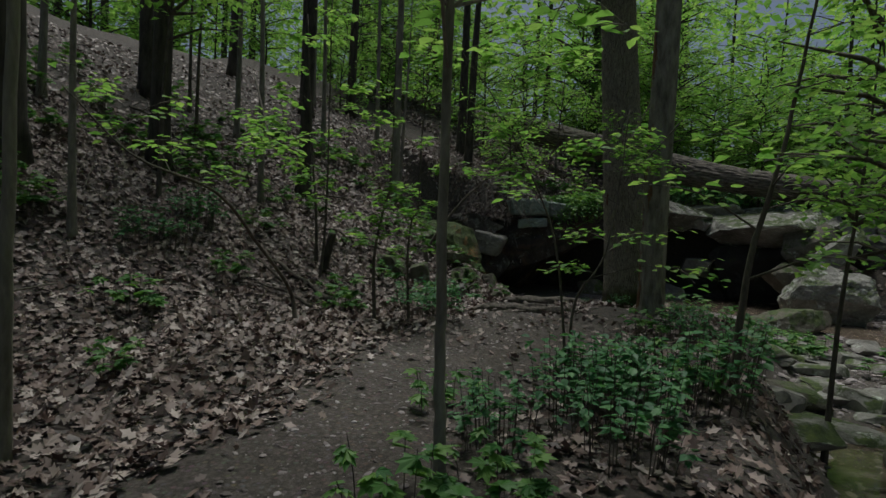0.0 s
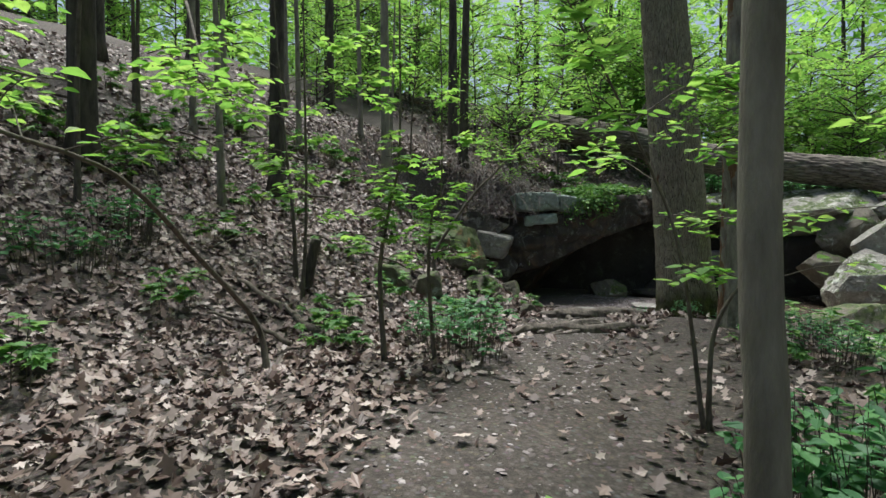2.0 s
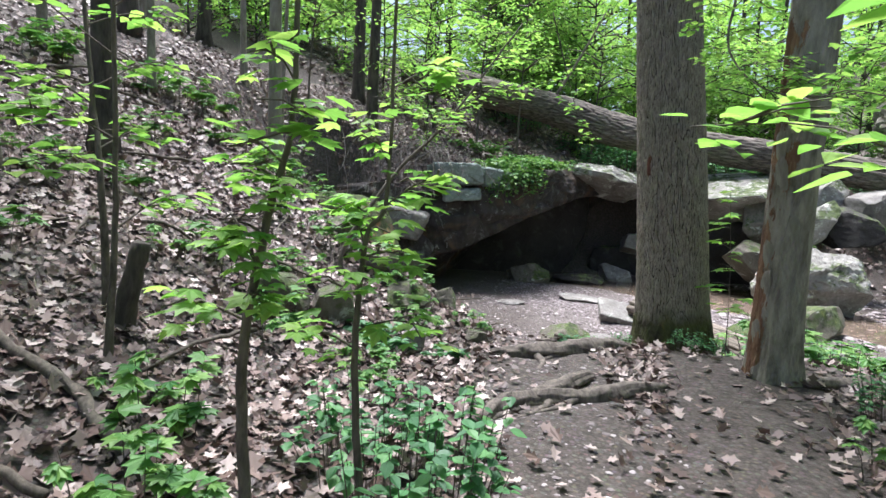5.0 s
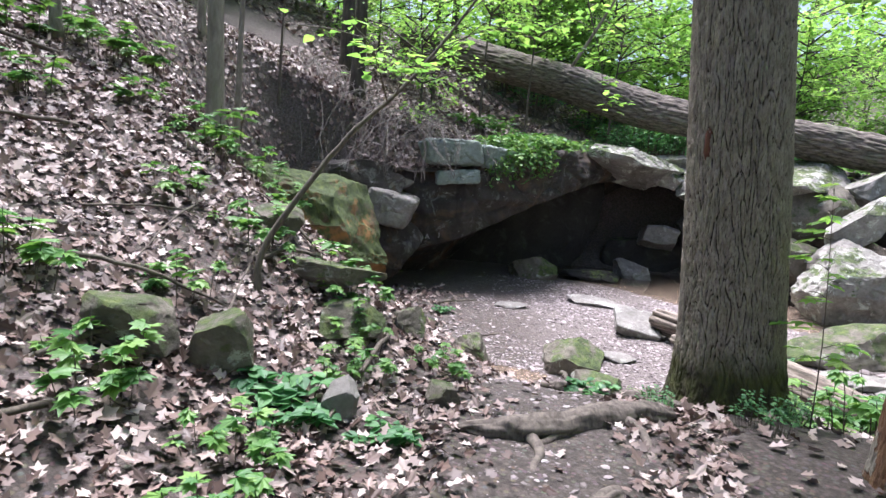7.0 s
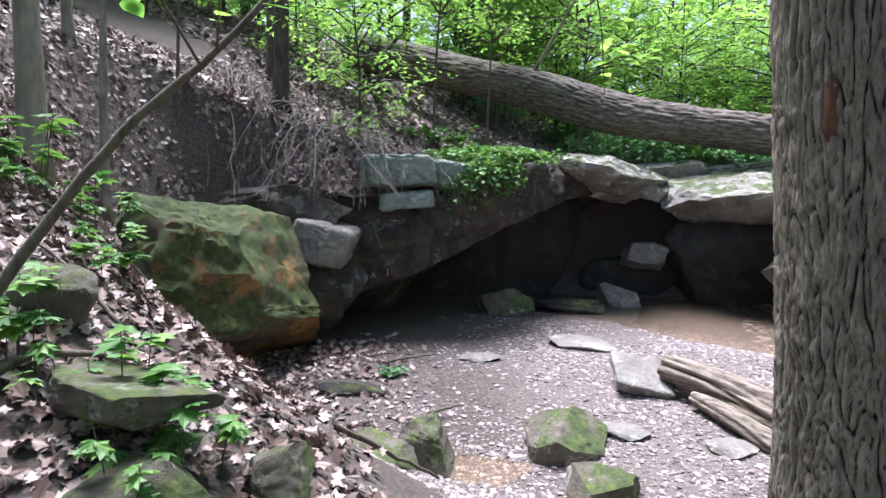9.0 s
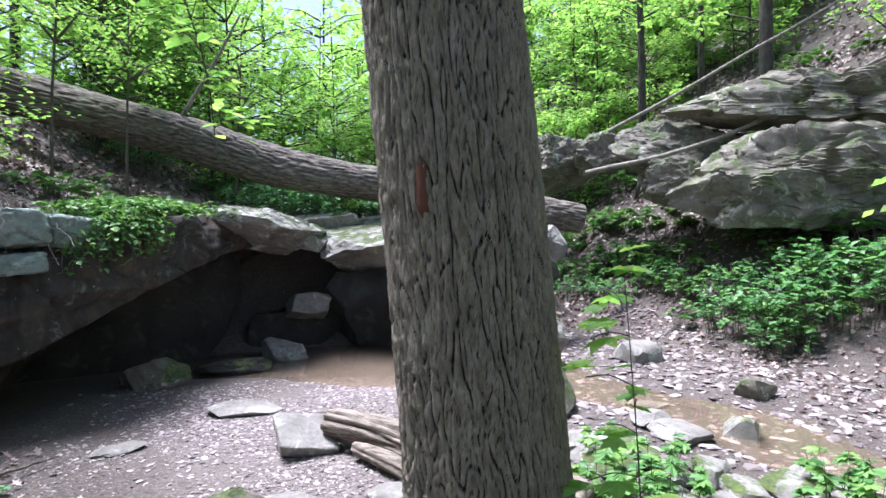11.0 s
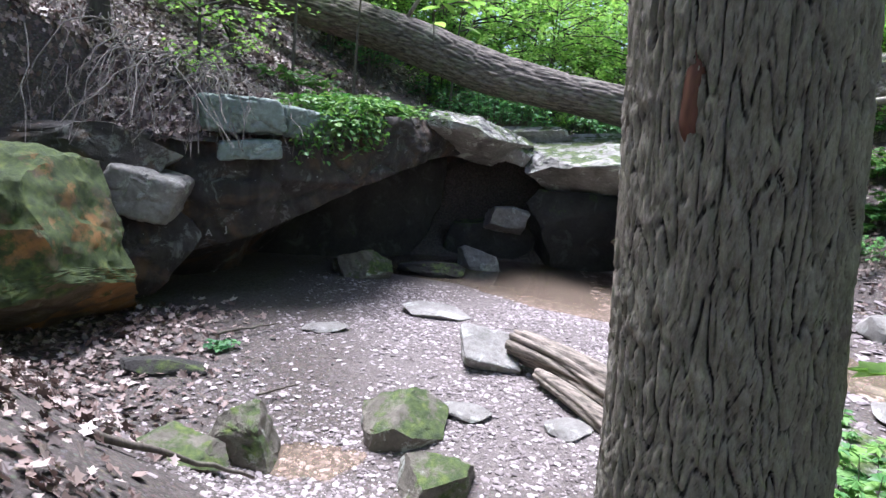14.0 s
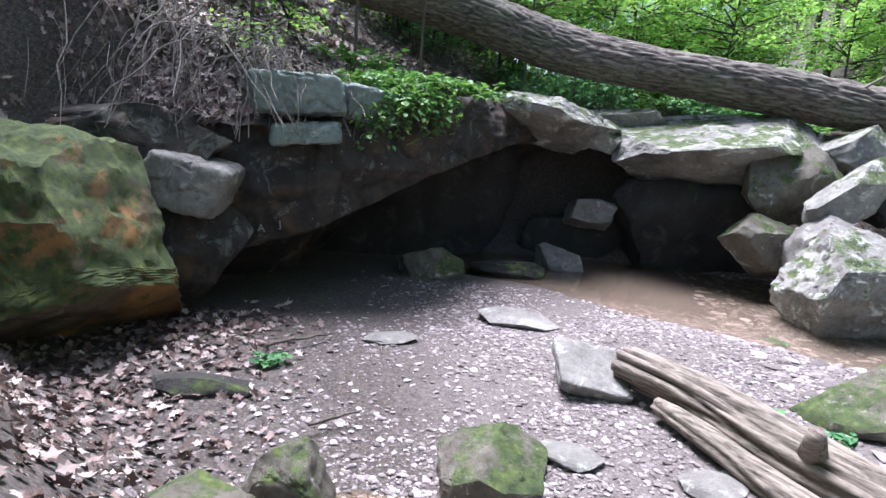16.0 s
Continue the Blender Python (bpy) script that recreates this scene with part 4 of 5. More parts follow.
kind = forest_tree("understory_tree", "leafy young tree in the green woods behind", 15, 5.0, 0.04, (-0.05, 0.02), 26, 1.9, 0.13, 12, MAT_BARK_DARK, 0.1, "young trees in the woods")
spots = []
for i in range(26):
    a, d = rng.uniform(-75, 10), rng.uniform(14, 24)
    x, y = -2 + d * math.sin(radians(a)), -6 + d * math.cos(radians(a))
    if lip_side(x, y) > 1.5 and math.hypot(x - 0, y - 10) > 5 and x < -4.5:
        spots.append((x, y, rng.uniform(0, 360), rng.uniform(0.7, 1.2)))
plant_all(kind, spots)
kind = forest_tree("woodland_tree", "tall woodland tree with high green crown", 14, 17, 0.2, (0.01, 0.0), 22, 3.4, 0.24, 12, MAT_BARK_DARK, 0.2, "tall trees in the woods")
spots = []
for i in range(56):
    a, d = rng.uniform(-85, 85), rng.uniform(22, 62)
    spots.append((-1 + d * math.sin(radians(a)), -2 + d * math.cos(radians(a)), rng.uniform(0, 360), rng.uniform(0.8, 1.3)))
for x, y in ((5, -14), (-4, -16), (9, -8), (12, -2), (-9, -13), (2, -20), (13, 3), (-15, -6)):
    spots.append((x, y, rng.uniform(0, 360), 1.0))
far = random.Random(31)
for i in range(14):
    spots.append((far.uniform(-12, 20), far.uniform(32, 50), far.uniform(0, 360), far.uniform(0.8, 1.2)))
plant_all(kind, spots)
kind = forest_tree("understory_tree", "bushy young tree with leaves down to the slope", 17, 5.5, 0.045, (0.02, 0.03), 46, 2.2, 0.17, 14, MAT_BARK_DARK, 0.06, "young trees in the woods")
spots = [(far.uniform(-9, 8), far.uniform(20, 30), far.uniform(0, 360), far.uniform(0.7, 1.2)) for _ in range(18)]
spots += [(far.uniform(8, 24), far.uniform(18.5, 28), far.uniform(0, 360), far.uniform(0.5, 0.9)) for _ in range(18)]
spots += [(far.uniform(17, 34), far.uniform(20, 40), far.uniform(0, 360), far.uniform(0.8, 1.3)) for _ in range(26)]
plant_all(kind, spots)

kind = forest_tree("leafy_sapling", "young tree with bright flat layered leaves", 16, 5.2, 0.035, (0.04, -0.02), 20, 1.2, 0.12, 9, MAT_SAPLING, 0.45, "saplings along the path")
plant_all(kind, [(-5.4, -5.2, 60, 1.0), (-7.4, -3.2, 30, 1.1), (3.4, -2.4, 10, 1.0), (3.9, -4.4, 90, 1.1), (4.2, -0.6, 180, 1.0), (5.2, -2.6, 300, 1.2), (-4.0, -8.6, 135, 1.2), (5.6, 0.8, 20, 1.1),
                 (-9.4, -2.0, 0, 1.2), (-8.0, 5.6, 75, 0.9), (-5.4, 11.2, 10, 1.1), (-4.6, 13.4, 100, 1.1), (-7.0, 11.6, 200, 1.2), (-2.4, 16.6, 60, 1.2)])

# the far woods that close the view
wide = random.Random(63)
spots = []
for i in range(26000):
    a, d = radians(wide.uniform(-120, 120)), wide.uniform(52, 70)
    x, y = d * math.sin(a), d * math.cos(a)
    h = 26 * wide.random() ** 1.1 * (0.75 + 0.5 * noise.noise(Vector((a * 9, 0, 2))))
    spots.append(((x, y, ground_z(x, y) + h), wide.uniform(0, 6.28), wide.uniform(-0.9, 0.3), wide.uniform(-0.5, 0.5), wide.uniform(0.7, 1.5), wide.uniform(0.3, 1.6)))
thing("far_woods", "distant hazy green foliage of the surrounding woods", "woods", kind="stuff", data=scatter_leaves("far_woods", spots, KITE, MAT_GREEN))

# ---------------- saplings along the path ----------------
g = ground_z
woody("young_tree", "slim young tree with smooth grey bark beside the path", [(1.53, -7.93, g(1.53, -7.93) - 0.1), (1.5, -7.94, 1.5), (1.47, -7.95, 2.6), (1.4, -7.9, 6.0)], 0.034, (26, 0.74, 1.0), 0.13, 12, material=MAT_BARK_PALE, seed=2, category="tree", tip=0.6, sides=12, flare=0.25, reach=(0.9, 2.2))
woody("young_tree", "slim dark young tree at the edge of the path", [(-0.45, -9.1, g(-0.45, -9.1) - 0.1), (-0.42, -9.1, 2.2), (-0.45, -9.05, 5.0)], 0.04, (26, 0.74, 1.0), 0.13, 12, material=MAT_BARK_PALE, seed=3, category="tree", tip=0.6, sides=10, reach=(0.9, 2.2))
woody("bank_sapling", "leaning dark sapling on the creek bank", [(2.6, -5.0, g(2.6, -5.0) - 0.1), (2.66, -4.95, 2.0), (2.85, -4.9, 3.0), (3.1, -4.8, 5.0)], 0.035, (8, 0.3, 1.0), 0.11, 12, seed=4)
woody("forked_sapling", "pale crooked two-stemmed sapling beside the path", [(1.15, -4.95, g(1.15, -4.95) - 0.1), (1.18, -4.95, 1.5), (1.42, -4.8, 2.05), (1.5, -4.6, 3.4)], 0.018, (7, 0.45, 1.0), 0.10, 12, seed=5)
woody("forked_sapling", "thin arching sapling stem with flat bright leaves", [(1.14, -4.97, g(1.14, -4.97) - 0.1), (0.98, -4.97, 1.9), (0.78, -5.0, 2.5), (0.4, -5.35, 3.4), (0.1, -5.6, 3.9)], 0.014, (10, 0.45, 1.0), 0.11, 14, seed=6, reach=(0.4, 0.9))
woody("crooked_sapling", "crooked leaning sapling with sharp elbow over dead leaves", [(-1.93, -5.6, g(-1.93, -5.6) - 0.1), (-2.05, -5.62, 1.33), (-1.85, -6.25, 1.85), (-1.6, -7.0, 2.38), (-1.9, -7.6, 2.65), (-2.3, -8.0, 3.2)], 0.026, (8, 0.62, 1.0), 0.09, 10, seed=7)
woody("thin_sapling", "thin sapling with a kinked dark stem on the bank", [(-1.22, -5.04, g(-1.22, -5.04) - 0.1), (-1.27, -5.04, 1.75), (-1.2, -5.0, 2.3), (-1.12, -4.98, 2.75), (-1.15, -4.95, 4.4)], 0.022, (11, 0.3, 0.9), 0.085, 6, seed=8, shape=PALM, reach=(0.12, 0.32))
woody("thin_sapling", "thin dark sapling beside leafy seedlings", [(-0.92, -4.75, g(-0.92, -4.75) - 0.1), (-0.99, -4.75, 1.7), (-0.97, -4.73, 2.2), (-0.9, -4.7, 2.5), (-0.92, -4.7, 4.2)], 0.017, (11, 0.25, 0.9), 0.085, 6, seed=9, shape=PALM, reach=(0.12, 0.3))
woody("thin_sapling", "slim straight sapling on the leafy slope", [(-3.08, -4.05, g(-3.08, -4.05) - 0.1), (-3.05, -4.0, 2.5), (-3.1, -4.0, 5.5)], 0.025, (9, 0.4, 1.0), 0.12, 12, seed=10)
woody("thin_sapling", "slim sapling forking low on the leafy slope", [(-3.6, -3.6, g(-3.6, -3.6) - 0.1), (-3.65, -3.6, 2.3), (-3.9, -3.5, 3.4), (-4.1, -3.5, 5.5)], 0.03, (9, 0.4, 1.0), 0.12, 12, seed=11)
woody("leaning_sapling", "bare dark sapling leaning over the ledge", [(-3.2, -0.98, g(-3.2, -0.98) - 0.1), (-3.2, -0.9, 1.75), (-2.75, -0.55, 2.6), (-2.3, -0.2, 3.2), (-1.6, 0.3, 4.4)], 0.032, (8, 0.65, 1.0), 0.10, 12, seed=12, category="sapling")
woody("hanging_branch", "drooping twig of bright green leaves", [(-1.3, 0.6, 4.6), (-1.1, 0.7, 3.9), (-0.95, 0.74, 3.4), (-0.9, 0.75, 2.95)], 0.008, (8, 0.3, 1.0), 0.085, 7, seed=13, category="branch", reach=(0.1, 0.32), twigs=1, flare=0)
woody("hanging_branch", "bright leafy branch across the trunks", [(0.55, -1.0, 4.2), (0.5, -1.3, 3.65), (0.75, -1.7, 3.25), (1.2, -2.2, 3.1)], 0.012, (16, 0.1, 1.0), 0.065, 14, seed=14, category="branch", reach=(0.25, 0.6), rise=0.0, flare=0)
woody("hanging_branch", "bright leafy branch over the path", [(-2.2, -6.1, 3.7), (-1.62, -6.42, 3.1), (-1.2, -6.7, 2.85), (-0.75, -7.1, 2.75)], 0.012, (11, 0.2, 1.0), 0.085, 9, seed=15, category="branch", reach=(0.2, 0.5), rise=0.0, flare=0)
woody("hanging_branch", "sunlit leafy branch beside the scarred tree", [(1.6, -2.6, 3.6), (1.3, -3.0, 3.1), (1.0, -3.4, 2.9)], 0.01, (9, 0.2, 1.0), 0.085, 10, seed=16, category="branch", reach=(0.2, 0.5), rise=-0.1, flare=0)
woody("creek_seedling", "tall seedling with broad lobed top leaf", [(0.86, 0.05, g(0.86, 0.05) - 0.05), (0.84, 0.03, 1.5), (0.76, 0.02, 2.56)], 0.006, (10, 0.3, 1.0), 0.15, 3, seed=17, shape=PALM, reach=(0.12, 0.25), twigs=0, rise=0.1, flare=0)

# ---------------- ground plants ----------------
def herb(name, label, seed, stems, tall, leaf, shape, material, spread):
    rr = random.Random(seed)
    t = thing(name, label, "plant", "seedlings on the forest floor")
    wood, spots = [], []
    for i in range(stems):
        a = rr.uniform(0, 6.28)
        s = spread * rr.random() ** 0.5
        x, y = math.cos(a) * s, math.sin(a) * s
        h = tall * rr.uniform(0.4, 1.1)
        top = Vector((x * 1.25, y * 1.25, h))
        wood.append(tube([(x, y, -0.05), (x * 1.1, y * 1.1, h * 0.5), top], [0.004, 0.003, 0.002], 4, False))
        for k in range(rr.randint(4, 7)):
            spots.append((tuple(top - Vector((0, 0, rr.uniform(0, 0.35) * h))), rr.uniform(0, 6.28), rr.uniform(-0.5, 0.15), rr.uniform(-0.3, 0.3), leaf * rr.uniform(0.6, 1.2), rr.uniform(0.3, 1.6)))
    part("stalk", raw_mesh("stalk", *join(wood), MAT_SAPLING), t, kind="stuff")
    part("foliage", scatter_leaves("foliage", spots, shape, material), t, kind="stuff")
    return t


shrub = herb("low_shrub", "dark green low leafy shrub on the forest floor", 21, 52, 0.55, 0.08, OVAL, MAT_SHRUB, 0.4)
plant_all(shrub, [(-0.85, -4.45, 0, 0.95), (-1.2, -4.2, 90, 0.8), (1.75, -6.6, 40, 1.0), (2.1, -6.2, 130, 1.0), (1.6, -7.3, 200, 0.75), (2.35, -5.6, 300, 1.1), (1.7, -5.8, 10, 0.9), (2.2, -7.0, 10, 0.9), (-4.6, -5.2, 60, 1.1), (-4.1, -6.0, 160, 1.0),
                   (1.9, -3.2, 30, 0.7), (1.75, -1.9, 100, 0.6), (2.5, -4.2, 0, 0.9), (0.75, 0.15, 0, 0.35), (0.45, -0.55, 50, 0.4), (-0.2, -0.3, 20, 0.3)] + [(rng.uniform(-6, 8), rng.uniform(15.6, 25), rng.uniform(0, 360), rng.uniform(1.6, 2.8)) for _ in range(34)])
bush = herb("creek_bush", "dense green leafy bush across the creek", 27, 60, 0.6, 0.10, OVAL, MAT_BUSH, 0.5)
plant_all(bush, [(9.8, 8.4, 0, 1.9), (10.5, 7.8, 80, 2.1), (11.3, 7.2, 160, 2.1), (9.4, 9.2, 240, 1.6), (11.2, 8.8, 20, 1.8), (12.0, 6.6, 70, 1.9), (10.3, 9.8, 130, 1.6), (9.2, 7.9, 300, 1.1), (8.6, 13.6, 30, 1.2), (9.6, 12.6, 60, 1.3), (8.0, 15.0, 100, 1.4)])
seedling = herb("maple_seedling", "light green seedlings with lobed leaves", 22, 12, 0.34, 0.10, PALM, MAT_GREEN2, 0.3)
spots = [(-2.4, -4.3, 0, 1.2), (-1.9, -4.9, 80, 0.9), (-2.9, -2.6, 0, 1.1), (-2.1, -2.5, 50, 0.8), (-1.8, -3.0, 150, 0.8), (-3.9, -2.4, 70, 1.2), (-3.6, -0.5, 10, 1.2), (-3.0, -0.3, 60, 1.1), (-2.6, -0.5, 120, 1.0), (-2.4, -0.9, 190, 0.8), (-3.4, -1.6, 240, 0.9),
         (-1.75, -0.6, 30, 0.7), (-2.15, -1.3, 100, 0.8), (-4.4, -0.6, 160, 1.0), (-4.2, 0.7, 10, 1.1), (1.5, -3.0, 0, 1.0), (1.9, -7.9, 0, 0.9), (1.6, -8.3, 60, 1.0), (0.95, -7.0, 120, 0.9), (2.3, -5.2, 0, 1.2), (1.45, 0.2, 0, 1.4), (1.2, 0.9, 60, 1.3), (1.7, 0.9, 130, 1.4), (1.35, 1.6, 200, 1.2),
         (2.1, 1.4, 20, 1.2), (2.0, 0.3, 70, 1.3), (0.62, 0.35, 0, 0.8), (1.9, 2.2, 0, 1.0), (-4.6, -3.9, 100, 1.2), (-5.2, -2.0, 0, 1.1), (-5.0, 0.4, 40, 1.2), (-3.4, -5.4, 0, 1.1), (-2.9, -7.0, 60, 1.2), (-1.6, -7.9, 10, 0.8), (-4.9, -7.3, 10, 1.4),
         (2.6, 3.5, 0, 1.5), (2.9, 3.0, 50, 1.6), (3.4, 3.6, 100, 1.5), (2.4, 2.6, 150, 1.6), (4.6, 2.4, 250, 1.6), (4.9, 1.9, 300, 1.7), (5.1, 2.8, 20, 1.5), (3.1, 4.4, 120, 1.2)]
rng = random.Random(9)
for i in range(34):
    spots.append((rng.uniform(9.5, 15), rng.uniform(7.5, 18), rng.uniform(0, 360), rng.uniform(1.6, 2.8)))
for i in range(40):
    spots.append((rng.uniform(-10, -4.8), rng.uniform(-8, 1.5), rng.uniform(0, 360), rng.uniform(0.8, 1.6)))
for i in range(46):
    spots.append((rng.uniform(3.5, 9), rng.uniform(14, 22), rng.uniform(0, 360), rng.uniform(1.2, 2.4)))
for i in range(70):
    spots.append((rng.uniform(9, 20), rng.uniform(9, 22), rng.uniform(0, 360), rng.uniform(1.4, 3.0)))
plant_all(seedling, spots)
vine = herb("ledge_plant", "leafy green creeper hanging over the ledge", 23, 60, 0.3, 0.11, OVAL, MAT_GREEN2, 0.55)
plant_all(vine, [(-3.85, 8.2, 0, 1.0), (-3.6, 8.7, 80, 1.1), (-3.15, 9.3, 150, 1.1), (-3.5, 9.6, 220, 1.3), (-2.9, 10.3, 0, 1.1), (-3.9, 10.8, 60, 1.4), (-2.6, 11.5, 100, 1.0), (-5.2, 11.0, 10, 1.5), (-4.2, 12.2, 200, 1.4), (-1.8, 15.0, 0, 1.3), (-3.2, 14.0, 90, 1.3)])

# creeper over the lip of the ledge
rr = random.Random(41)
wood, spots = [], []
for i in range(58):
    x, y, top, low, deep = along(LIP, rr.uniform(3.5, 5.3))
    out = Vector((0.82, -0.57, 0.0))
    a = Vector((x, y, 0)) - out * rr.uniform(0.2, 1.3)
    a.z = apron_z(a.x, a.y) + 0.05
    b = Vector((x, y, top + 0.06)) + out * 0.08
    c = b + out * rr.uniform(0.05, 0.2) - Vector((0, 0, rr.uniform(0.05, 0.6)))
    line = curve_points([a, a.lerp(b, 0.6) + Vector((0, 0, 0.12)), b, c], 14, 0.03, rr)
    wood.append(tube(line, [0.006] * 15, 4, False))
    for p in line:
        for _ in range(2):
            spots.append((tuple(p + Vector((rr.uniform(-0.08, 0.08), rr.uniform(-0.08, 0.08), rr.uniform(-0.03, 0.07)))), rr.uniform(0, 6.28), rr.uniform(-1.0, 0.1), rr.uniform(-0.5, 0.5), rr.uniform(0.06, 0.12), rr.uniform(0.4, 1.6)))
creeper = thing("hanging_creeper", "leafy green creeper trailing over the lip of the ledge", "plant")
part("vine", raw_mesh("vine", *join(wood), MAT_SAPLING), creeper, kind="stuff")
part("foliage", scatter_leaves("foliage", spots, OVAL, MAT_GREEN2), creeper, kind="stuff")

# ---------------- logs, roots and sticks ----------------
def ridged_log(points, radii, sides, rows, depth, plates, seed=0.0, stretch=0.25):
    line = curve_points(points, rows)
    verts, faces = [], []
    ref = Vector((0, 0, 1))
    run = 0.0
    for j, p in enumerate(line):
        d = (line[min(j + 1, rows)] - line[max(j - 1, 0)]).normalized()
        a = (ref - d * ref.dot(d)).normalized()
        b = d.cross(a)
        t = j / rows * (len(radii) - 1)
        k = min(int(t), len(radii) - 2)
        r = mix(radii[k], radii[k + 1], t - k)
        run += (line[j] - line[j - 1]).length if j else 0.0
        for i in range(sides):
            w = 2 * math.pi * i / sides
            q = Vector((math.cos(w) * r * plates, math.sin(w) * r * plates, run * plates * stretch + seed))
            q += noise.noise_vector(q * 0.7) * 0.4
            e = noise.voronoi(q)[0]
            rr = r * (1 + 0.06 * math.sin(2 * w + run)) + depth * (min(1.0, (e[1] - e[0]) * 2.4) ** 0.6 - 0.5)
            verts.append(p + (a * math.cos(w) + b * math.sin(w)) * rr)
        if j:
            o = (j - 1) * sides
            faces += [(o + i, o + (i + 1) % sides, o + sides + (i + 1) % sides, o + sides + i) for i in range(sides)]
    faces += [tuple(range(sides))[::-1], tuple(range(len(verts) - sides, len(verts)))]
    return verts, faces


lg = thing("fallen_log", "huge fallen tree trunk lying over the shelter roof", "log")
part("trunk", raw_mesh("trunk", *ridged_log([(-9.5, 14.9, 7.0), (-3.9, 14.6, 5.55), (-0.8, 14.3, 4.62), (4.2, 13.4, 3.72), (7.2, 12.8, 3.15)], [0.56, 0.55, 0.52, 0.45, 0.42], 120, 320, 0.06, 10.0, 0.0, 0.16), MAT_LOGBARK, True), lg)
for a, b, r in (((-3.6, 14.4, 5.8), (-1.9, 13.4, 8.4), 0.06), ((4.6, 13.1, 3.9), (5.4, 12.4, 4.5), 0.03)):
    part("broken_limb", raw_mesh("limb", *tube(curve_points([a, Vector(a).lerp(Vector(b), 0.5) + Vector((0.1, 0, 0.1)), b], 8), [r * (1 - 0.07 * i) for i in range(9)], 7), MAT_BARK_PALE, True), lg, "bare pale broken limb")
drift = thing("driftwood_log", "weathered bare log split lengthwise on the gravel", "log")
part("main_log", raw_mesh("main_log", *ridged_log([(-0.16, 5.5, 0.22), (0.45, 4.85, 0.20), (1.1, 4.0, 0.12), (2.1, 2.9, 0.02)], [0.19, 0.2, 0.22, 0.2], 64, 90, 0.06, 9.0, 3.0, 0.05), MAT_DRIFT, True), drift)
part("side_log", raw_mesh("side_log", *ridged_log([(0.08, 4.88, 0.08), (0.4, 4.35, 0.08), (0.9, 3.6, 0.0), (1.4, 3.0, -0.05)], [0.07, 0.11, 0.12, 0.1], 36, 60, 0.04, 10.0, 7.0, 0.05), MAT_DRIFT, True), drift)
part("knot", raw_mesh("knot", *tube([(1.0, 3.95, 0.25), (0.96, 3.86, 0.42), (0.93, 3.8, 0.5)], [0.1, 0.075, 0.06], 12), MAT_DRIFT, True), drift, "broken knot stub with dark hole")

rng = random.Random(31)
# roots across the path
for pts, r in (([(-0.1, -0.55, 0.8), (-0.5, -0.9, 0.90), (-0.9, -1.35, 0.95), (-1.3, -1.55, 0.85)], 0.10), ([(-0.35, -1.9, 0.86), (-0.6, -2.5, 0.96), (-0.8, -2.9, 0.98), (-0.9, -3.3, 0.88)], 0.08), ([(0.2, -1.9, 0.85), (-0.2, -2.3, 0.96), (-0.55, -2.6, 0.96), (-0.9, -2.7, 0.86)], 0.075),
               ([(0.0, -0.1, 0.75), (-0.4, 0.15, 0.68), (-0.9, 0.1, 0.66), (-1.2, 0.25, 0.55)], 0.06), ([(1.3, -1.3, 0.75), (1.7, -1.1, 0.55), (2.0, -0.8, 0.25)], 0.07)):
    line = curve_points(pts, 22, 0.012, rng)
    line = [Vector((p.x, p.y, ground_z(p.x, p.y) + r * (0.35 + 0.12 * math.sin(i * 0.5)))) for i, p in enumerate(line)]
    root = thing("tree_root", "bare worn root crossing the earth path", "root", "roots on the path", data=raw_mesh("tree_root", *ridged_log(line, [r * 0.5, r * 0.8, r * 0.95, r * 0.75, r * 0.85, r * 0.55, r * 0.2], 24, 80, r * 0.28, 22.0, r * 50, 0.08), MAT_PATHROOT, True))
    for i in (6, 11, 15):
        a = line[i]
        d = Vector((rng.uniform(-0.5, 0.5), rng.uniform(-0.6, -0.2), 0))
        fork = [Vector((p.x, p.y, ground_z(p.x, p.y) + r * mix(0.3, -0.2, u / 8))) for u, p in enumerate(curve_points([a, a + d * 0.5 + Vector((0.06, 0.05, 0)), a + d], 8, 0.01, rng))]
        part("side_root", raw_mesh("side_root", *tube(fork, [r * 0.45 * (1 - 0.08 * u) for u in range(9)], 8), MAT_PATHROOT, True), root)
# the tangle of roots over the ledge
strands = []
for i in range(210):
    x0, y0 = rng.uniform(-9.0, -4.8), rng.uniform(6.7, 8.4)
    a = Vector((x0, y0, top_z(x0, y0) + rng.uniform(0.05, 0.5)))
    x1, y1 = x0 + rng.uniform(-0.5, 1.7), y0 - rng.uniform(0.5, 1.8)
    b = Vector((x1, y1, max(2.0, (apron_z(x1, y1) if lip_side(x1, y1) > 0.12 else 2.5) - rng.uniform(-0.2, 0.35))))
    m = a.lerp(b, 0.45) + Vector((rng.uniform(-.25, .25), rng.uniform(-.35, .1), rng.uniform(0.1, 0.45)))
    r = rng.choice((0.004, 0.005, 0.007, 0.01, 0.016))
    strands.append(tube(curve_points([a, m, b], 9, 0.05, rng), [r * (1 - 0.06 * k) for k in range(10)], 5, False))
tangle = thing("root_tangle", "tangle of thin bare grey roots hanging over the bank", "roots", kind="stuff", data=raw_mesh("root_tangle", *join(strands), MAT_ROOT, True))


def stick(pts, r, name="fallen_branch", label="dead fallen branch lying on the forest floor", mat=None):
    thing(name, label, "branch", "dead branches", data=raw_mesh(name, *tube(curve_points(pts, 10, r * 0.5, rng), [r * (1 - 0.05 * k) for k in range(11)], 7), mat or MAT_SAPLING, True))


